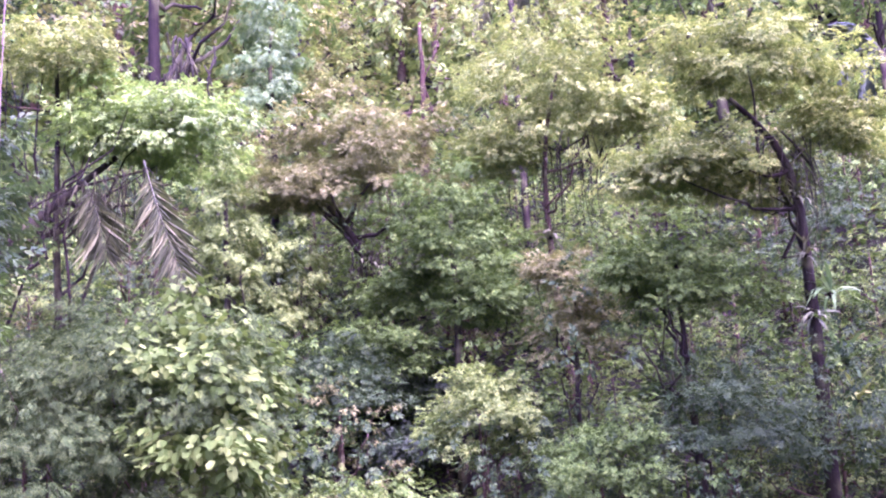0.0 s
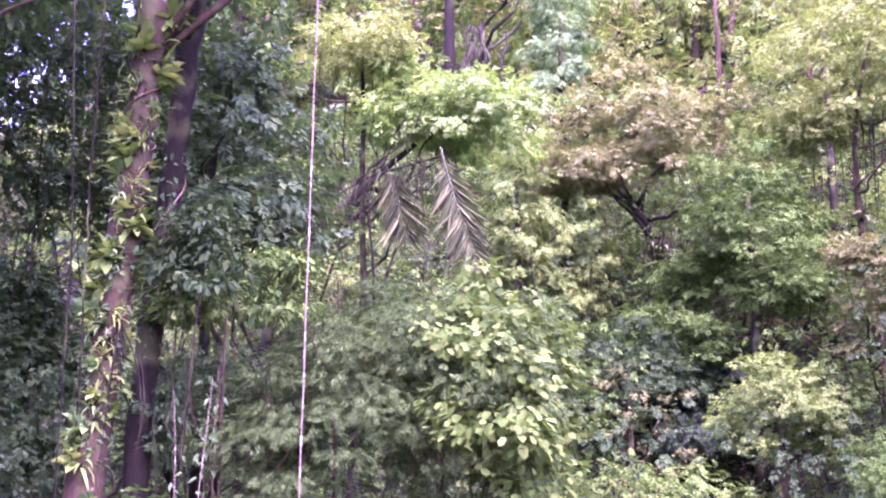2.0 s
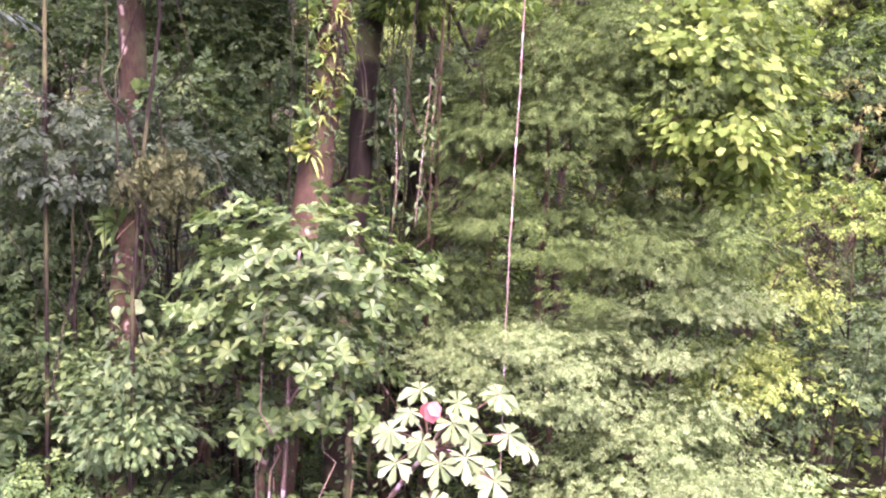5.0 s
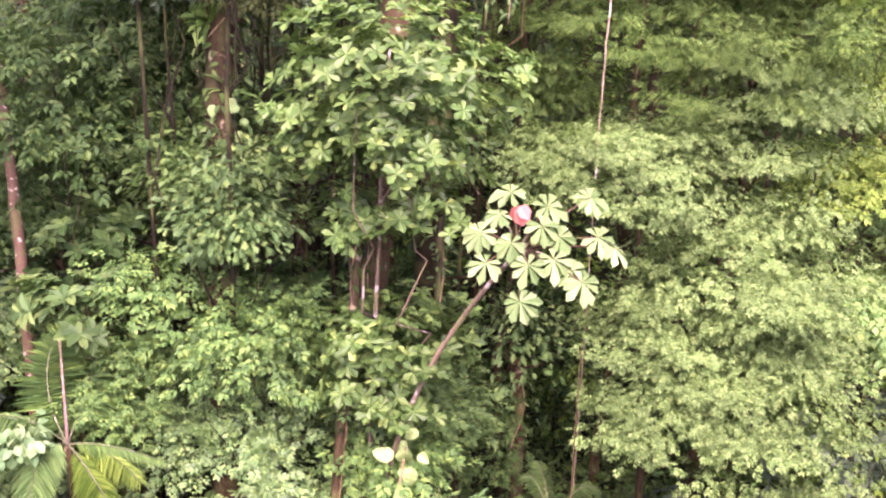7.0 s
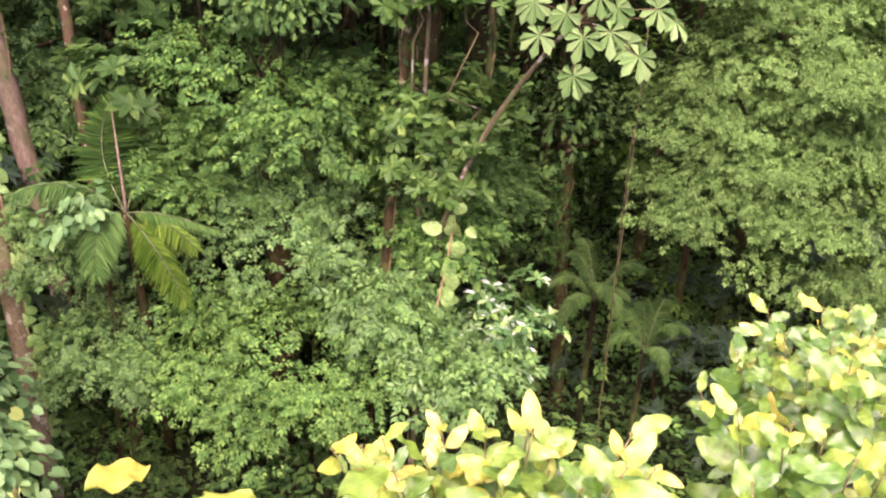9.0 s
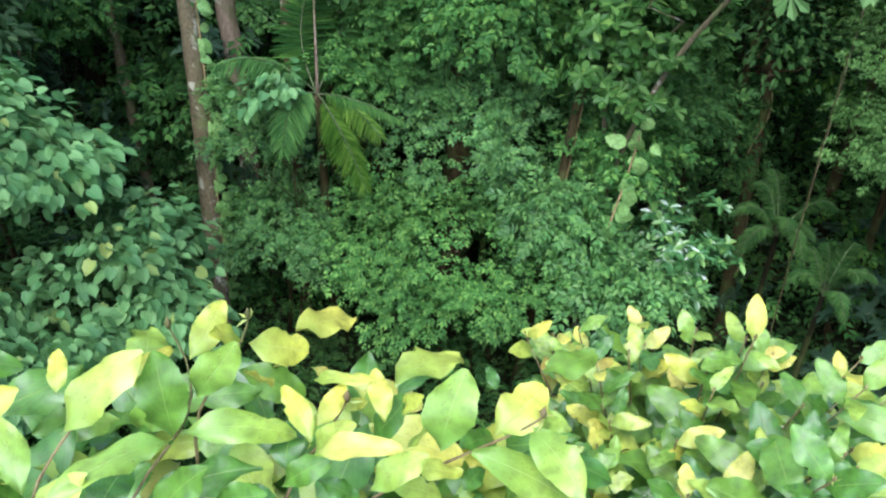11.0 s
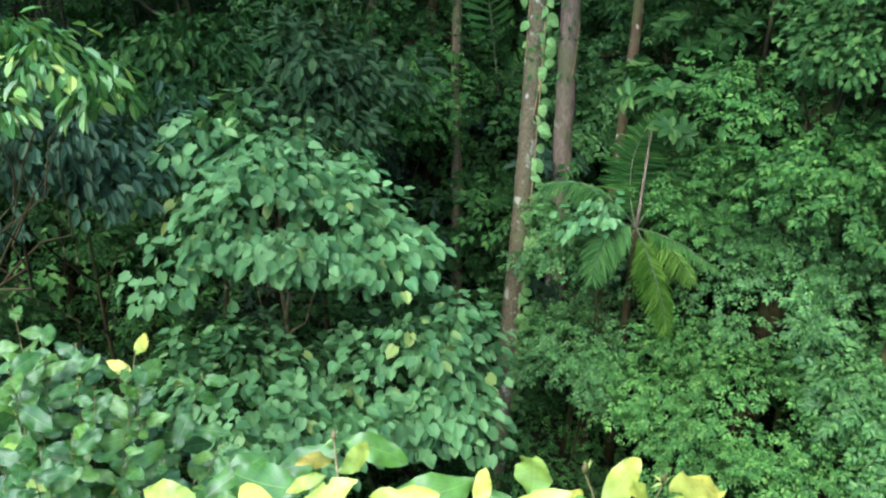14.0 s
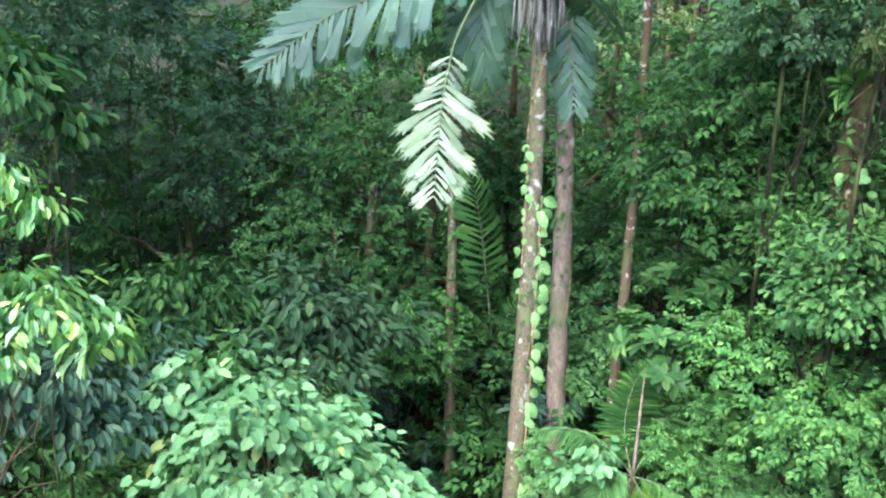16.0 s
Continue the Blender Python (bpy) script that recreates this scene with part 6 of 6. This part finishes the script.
def stalk(root, points, r0, r1, name="twig", bark="twig"):
    line = spline([np.array(q, float) - np.array(root.location) for q in points], 14)
    v, p = tube(line, taper(r0, r1, 14) * (1 + 0.18 * (np.arange(14) % 3 == 0)), 7)
    part_of(name, fast_mesh(name, v, p, BARK[bark], smooth=True), root)
    return line


def leaf_bud(root, at, size, rs):
    """A brown bud with its withered scales at the end of a twig."""
    b = np.array(root.location)
    at = np.array(at, float) - b
    v, p = tube([at, at + (0, 0, 0.4 * size), at + (0.1 * size, 0, size)], [0.12 * size, 0.24 * size, 0.03 * size], 6)
    part_of("bud", fast_mesh("bud", v, p, BARK["twig"], smooth=True), root)
    v, p = leaf_arrays(np.repeat(at[None], 4, 0), rs.normal(size=(4, 3)) + np.array([0, 0, 0.9]), rs.normal(size=(4, 3)), size * (0.6 + 0.5 * rs.rand(4)), "narrow")
    part_of("bud_tuft", fast_mesh("bud_tuft", v, p, LEAF["near_yellow"]), root)


SPRIG_A = [
    ((-0.879, 0.172, 9.375), (-0.895, 0.212, 9.376), 0.50, "lime"),
    ((-0.826, 0.172, 9.375), (-0.792, 0.230, 9.412), 0.46, "yellow"),
    ((-0.813, 0.111, 9.375), (-0.866, 0.088, 9.405), 0.55, "yellow"),
    ((-0.839, 0.126, 9.375), (-0.821, 0.164, 9.419), 0.55, "lime"),
    ((-0.816, 0.153, 9.375), (-0.824, 0.114, 9.356), 0.50, "yellow"),
    ((-0.743, 0.112, 9.375), (-0.761, 0.087, 9.440), 0.50, "lime"),
    ((-0.782, 0.153, 9.375), (-0.804, 0.134, 9.373), 0.45, "lime"),
    ((-0.764, 0.214, 9.355), (-0.779, 0.178, 9.414), 0.55, "green"),
    ((-0.731, 0.205, 9.375), (-0.786, 0.221, 9.408), 0.46, "lime"),
    ((-0.896, 0.173, 9.375), (-0.872, 0.138, 9.408), 0.30, "yellow"),
    ((-0.878, 0.163, 9.375), (-0.892, 0.128, 9.362), 0.40, "yellow"),
]
SPRIG_A_LOW = [
    ((-0.741, 0.219, 9.325), (-0.757, 0.260, 9.331), 0.50, "green"),
    ((-0.803, 0.158, 9.325), (-0.756, 0.174, 9.331), 0.55, "green"),
    ((-0.789, 0.152, 9.325), (-0.813, 0.134, 9.327), 0.50, "green"),
    ((-0.760, 0.213, 9.325), (-0.758, 0.187, 9.360), 0.50, "green"),
    ((-0.770, 0.147, 9.325), (-0.788, 0.171, 9.326), 0.50, "green"),
    ((-0.821, 0.010, 9.345), (-0.810, 0.041, 9.376), 0.50, "lime"),
    ((-0.793, 0.070, 9.345), (-0.819, 0.044, 9.352), 0.40, "yellow"),
    ((-0.767, 0.125, 9.345), (-0.767, 0.108, 9.385), 0.50, "lime"),
    ((-0.724, 0.247, 9.325), (-0.733, 0.298, 9.331), 0.50, "green"),
]
SPRIG_B = [
    ((-0.723, 0.340, 9.430), (-0.742, 0.385, 9.448), 0.50, "yellow"),
    ((-0.714, 0.240, 9.430), (-0.706, 0.290, 9.487), 0.50, "lime"),
    ((-0.750, 0.251, 9.430), (-0.779, 0.269, 9.443), 0.45, "yellow"),
    ((-0.661, 0.294, 9.430), (-0.665, 0.216, 9.459), 0.33, "lime"),
    ((-0.664, 0.301, 9.430), (-0.641, 0.375, 9.424), 0.37, "lime"),
    ((-0.685, 0.303, 9.410), (-0.700, 0.303, 9.473), 0.60, "green"),
    ((-0.737, 0.299, 9.430), (-0.723, 0.320, 9.403), 0.50, "yellow"),
    ((-0.688, 0.326, 9.430), (-0.672, 0.347, 9.475), 0.62, "lime"),
    ((-0.711, 0.382, 9.430), (-0.688, 0.421, 9.408), 0.75, "yellow"),
    ((-0.715, 0.379, 9.430), (-0.707, 0.354, 9.464), 0.50, "yellow"),
    ((-0.731, 0.298, 9.430), (-0.742, 0.337, 9.435), 0.40, "yellow"),
]
SPRIG_B_LOW = [
    ((-0.632, 0.341, 9.395), (-0.677, 0.270, 9.386), 0.38, "green"),
    ((-0.639, 0.262, 9.395), (-0.629, 0.299, 9.443), 0.50, "green"),
    ((-0.665, 0.234, 9.395), (-0.692, 0.263, 9.406), 0.75, "green"),
    ((-0.670, 0.199, 9.415), (-0.658, 0.227, 9.455), 0.50, "lime"),
    ((-0.614, 0.371, 9.415), (-0.654, 0.385, 9.434), 0.50, "yellow"),
    ((-0.604, 0.367, 9.415), (-0.586, 0.378, 9.453), 0.50, "yellow"),
    ((-0.620, 0.352, 9.395), (-0.650, 0.373, 9.407), 0.70, "green"),
    ((-0.700, 0.372, 9.415), (-0.659, 0.375, 9.434), 0.60, "yellow"),
    ((-0.674, 0.411, 9.415), (-0.663, 0.431, 9.396), 0.35, "yellow"),
    ((-0.625, 0.295, 9.395), (-0.594, 0.320, 9.426), 0.50, "green"),
    ((-0.596, 0.332, 9.395), (-0.628, 0.321, 9.395), 0.50, "green"),
]
SPRIG_C = [
    ((-0.586, 0.414, 9.430), (-0.618, 0.432, 9.446), 0.45, "yellow"),
    ((-0.544, 0.428, 9.430), (-0.549, 0.443, 9.486), 0.68, "lime"),
    ((-0.530, 0.465, 9.430), (-0.530, 0.514, 9.445), 0.72, "yellow"),
    ((-0.518, 0.486, 9.430), (-0.458, 0.482, 9.440), 0.55, "lime"),
    ((-0.529, 0.443, 9.430), (-0.468, 0.485, 9.407), 0.45, "lime"),
    ((-0.595, 0.362, 9.430), (-0.552, 0.392, 9.457), 0.36, "yellow"),
    ((-0.603, 0.365, 9.430), (-0.644, 0.376, 9.449), 0.40, "yellow"),
    ((-0.547, 0.372, 9.430), (-0.528, 0.394, 9.469), 0.50, "lime"),
    ((-0.549, 0.402, 9.430), (-0.524, 0.431, 9.414), 0.45, "yellow"),
    ((-0.650, 0.398, 9.430), (-0.608, 0.415, 9.453), 0.25, "yellow"),
    ((-0.612, 0.375, 9.430), (-0.624, 0.410, 9.438), 0.45, "yellow"),
]
SPRIG_C_LOW = [
    ((-0.631, 0.408, 9.410), (-0.628, 0.430, 9.403), 0.50, "yellow"),
    ((-0.606, 0.438, 9.410), (-0.583, 0.441, 9.433), 0.50, "yellow"),
    ((-0.560, 0.393, 9.410), (-0.531, 0.423, 9.394), 0.50, "lime"),
    ((-0.572, 0.424, 9.410), (-0.559, 0.426, 9.438), 0.60, "lime"),
    ((-0.586, 0.521, 9.390), (-0.606, 0.531, 9.393), 0.50, "green"),
    ((-0.610, 0.420, 9.390), (-0.587, 0.436, 9.420), 0.70, "green"),
    ((-0.602, 0.366, 9.390), (-0.582, 0.389, 9.372), 0.50, "green"),
    ((-0.613, 0.345, 9.390), (-0.596, 0.369, 9.423), 0.50, "green"),
    ((-0.531, 0.439, 9.390), (-0.539, 0.462, 9.394), 0.60, "green"),
    ((-0.540, 0.505, 9.410), (-0.509, 0.510, 9.434), 0.50, "lime"),
]

sprig = thing("near_shrub", foot(-0.35, 0.25), "shrub with large yellow-green wavy leaves on thin twigs", "shrub")
rs_s = np.random.RandomState(701)
FORK = np.array((-0.62, 0.28, 9.16))
stalk(sprig, [np.array(sprig.location), (-0.48, 0.26, 8.75), FORK], 0.02, 0.011, "stem", "brown")
for pts in ([(-0.895, 0.174, 9.400), (-0.862, 0.168, 9.385), (-0.825, 0.165, 9.370), (-0.786, 0.156, 9.345), (-0.763, 0.148, 9.310)],
            [(-0.752, 0.340, 9.440), (-0.722, 0.340, 9.430), (-0.691, 0.326, 9.420), (-0.678, 0.303, 9.410), (-0.687, 0.271, 9.380), (-0.686, 0.230, 9.340)],
            [(-0.714, 0.386, 9.450), (-0.700, 0.369, 9.440), (-0.690, 0.339, 9.430), (-0.680, 0.307, 9.410)],
            [(-0.731, 0.277, 9.430), (-0.721, 0.242, 9.420), (-0.719, 0.222, 9.400), (-0.725, 0.193, 9.360)],
            [(-0.618, 0.405, 9.430), (-0.611, 0.388, 9.425), (-0.610, 0.370, 9.410), (-0.626, 0.354, 9.370)],
            [(-0.515, 0.494, 9.440), (-0.521, 0.480, 9.430), (-0.536, 0.447, 9.420), (-0.555, 0.418, 9.400), (-0.585, 0.396, 9.370)]):
    stalk(sprig, [FORK + 0.02 * rs_s.normal(size=3), *pts[::-1]], 0.0015, 0.0007)
    leaf_bud(sprig, pts[0], 0.012, rs_s)
for group in (SPRIG_A, SPRIG_A_LOW, SPRIG_B, SPRIG_B_LOW, SPRIG_C, SPRIG_C_LOW):
    for at, tip, ratio, tone in group:
        set_leaf(sprig, at, tip, ratio * 0.9, tone, rs_s)
# shaded older leaves under the bright ones
TUFTS = np.array([at for group in (SPRIG_A, SPRIG_A_LOW, SPRIG_B, SPRIG_B_LOW, SPRIG_C, SPRIG_C_LOW) for at, tip, ratio, tone in group])
for i in range(190):
    at = TUFTS[rs_s.randint(len(TUFTS))] + rs_s.normal(size=3) * (0.035, 0.035, 0.012)
    at = at + (at - np.array((-0.25, 0.12, 9.95))) * (0.16 + 0.2 * rs_s.rand()) - np.array([0, 0, 0.02 + 0.05 * rs_s.rand()])
    a = rs_s.rand() * 6.28
    set_leaf(sprig, at, at + np.array([math.cos(a), math.sin(a), 0.3 * rs_s.normal() - 0.35]) * (0.06 + 0.035 * rs_s.rand()), 0.38 + 0.12 * rs_s.rand(), ("green", "green", "lime", "green", "yellow")[i % 5], rs_s)


def leafy_twig(root, foot_at, tip, size, n, rs, yellow, reach, old="green", sag=0.12):
    """A twig with alternate leaves towards its tip and a tuft of young ones round the bud."""
    foot_at, tip = np.array(foot_at, float), np.array(tip, float)
    line = stalk(root, [foot_at, foot_at * 0.5 + tip * 0.5 + (0, 0, -0.03), tip], 0.001 + 0.012 * size, 0.0008) + np.array(root.location)
    L = np.linalg.norm(tip - foot_at)
    d = unit(line[-1] - line[-4])
    a = rs.rand() * 6.28
    k0 = max(0.0, 1 - reach / L)
    for i in range(n):
        at = along(line, k0 + (1 - k0) * (i + 0.7) / n)
        a += 2.4 + 0.3 * rs.normal()
        last = i >= n - 3
        ax = np.array([math.cos(a), math.sin(a), sag + 0.3 * rs.normal()]) + d * (0.25 + 0.4 * last)
        ln = size * (0.65 + 0.5 * rs.rand()) * (0.7 if last else 1)
        u = rs.rand()
        y = yellow * (1.5 if last else 0.25 + 0.6 * i / n)
        set_leaf(root, at, at + unit(ax) * ln, 0.4 + 0.14 * rs.rand(), "yellow" if u < 0.35 * y else "lime" if u < y else old, rs)
    leaf_bud(root, tip, 0.1 * size, rs)


def near_shrub(label, base, corners, nx, ny, size, per, seed, yellow, depth=0.22, jitter=0.05, under=0.5, reach=2.0, old="green", sag=0.12):
    """A leafy mass whose top follows a patch between four corners; lower, greener twigs fill it below."""
    root = thing("near_shrub", foot(base[0], base[1]), label, "shrub")
    rs = np.random.RandomState(seed)
    c = np.array(corners, float)
    mid = c.mean(0)
    fork = np.array([(mid[0] + base[0]) / 2, (mid[1] + base[1]) / 2, mid[2] - 2.2 * depth])
    stalk(root, [np.array(root.location), fork * (0.4, 0.4, 0.5) + np.array(root.location) * (0.6, 0.6, 0.5), fork], 0.022, 0.012, "stem", "brown")
    for layer in (0, 1):
        for i in range(nx):
            for j in range(ny):
                if layer and rs.rand() > under:
                    continue
                u, w = (i + 0.5 + 0.6 * (rs.rand() - 0.5)) / nx, (j + 0.5 + 0.6 * (rs.rand() - 0.5)) / ny
                tip = (c[0] * (1 - u) + c[1] * u) * (1 - w) + (c[3] * (1 - u) + c[2] * u) * w + jitter * rs.normal(size=3)
                tip[2] -= layer * depth * (0.35 + 0.5 * rs.rand())
                leafy_twig(root, tip + (fork - tip) * (0.55 if layer == 0 else 0.4) + np.array([0, 0, -0.5 * depth]), tip, size, per, rs, yellow * (0.2 if layer else 1.0) * (1.25 - 0.9 * w), reach * size, old, sag)
    return root


near_shrub("dense shrub of glossy green leaves with yellowing tips", (-0.75, 1.15), [(-0.985, 0.995, 8.88), (-0.471, 0.925, 9.28), (-0.353, 0.703, 9.31), (-0.614, 0.60, 9.14)], 9, 6, 0.066, 8, 702, 0.6, 0.16, 0.03, 0.6)
near_shrub("shrub with bright yellow-green leaves over twiggy stems", (-0.35, 2.1), [(-0.72, 2.258, 8.55), (-0.339, 2.217, 8.75), (-0.23, 1.549, 9.01), (-0.655, 1.752, 8.70)], 8, 6, 0.085, 9, 703, 0.34, 0.22, 0.04, 0.5, 2.0, "green", -0.15)
near_shrub("low spray of yellow-green leaves on the bank", (-0.3, 1.3), [(-0.42, 1.09, 9.20), (-0.18, 1.15, 9.26), (-0.19, 0.93, 9.34), (-0.40, 0.90, 9.31)], 4, 3, 0.066, 8, 705, 0.6, 0.16, 0.03, 0.5)
near_shrub("dense shrub of glossy dark green leaves", (-2.3, -0.45), [(-2.55, -0.40, 8.57), (-2.26, 0.14, 8.37), (-1.63, 0.10, 8.40), (-1.66, -0.33, 8.56)], 8, 8, 0.105, 9, 704, 0.06, 0.3, 0.05, 0.35, 2.4, "dark", -0.25)
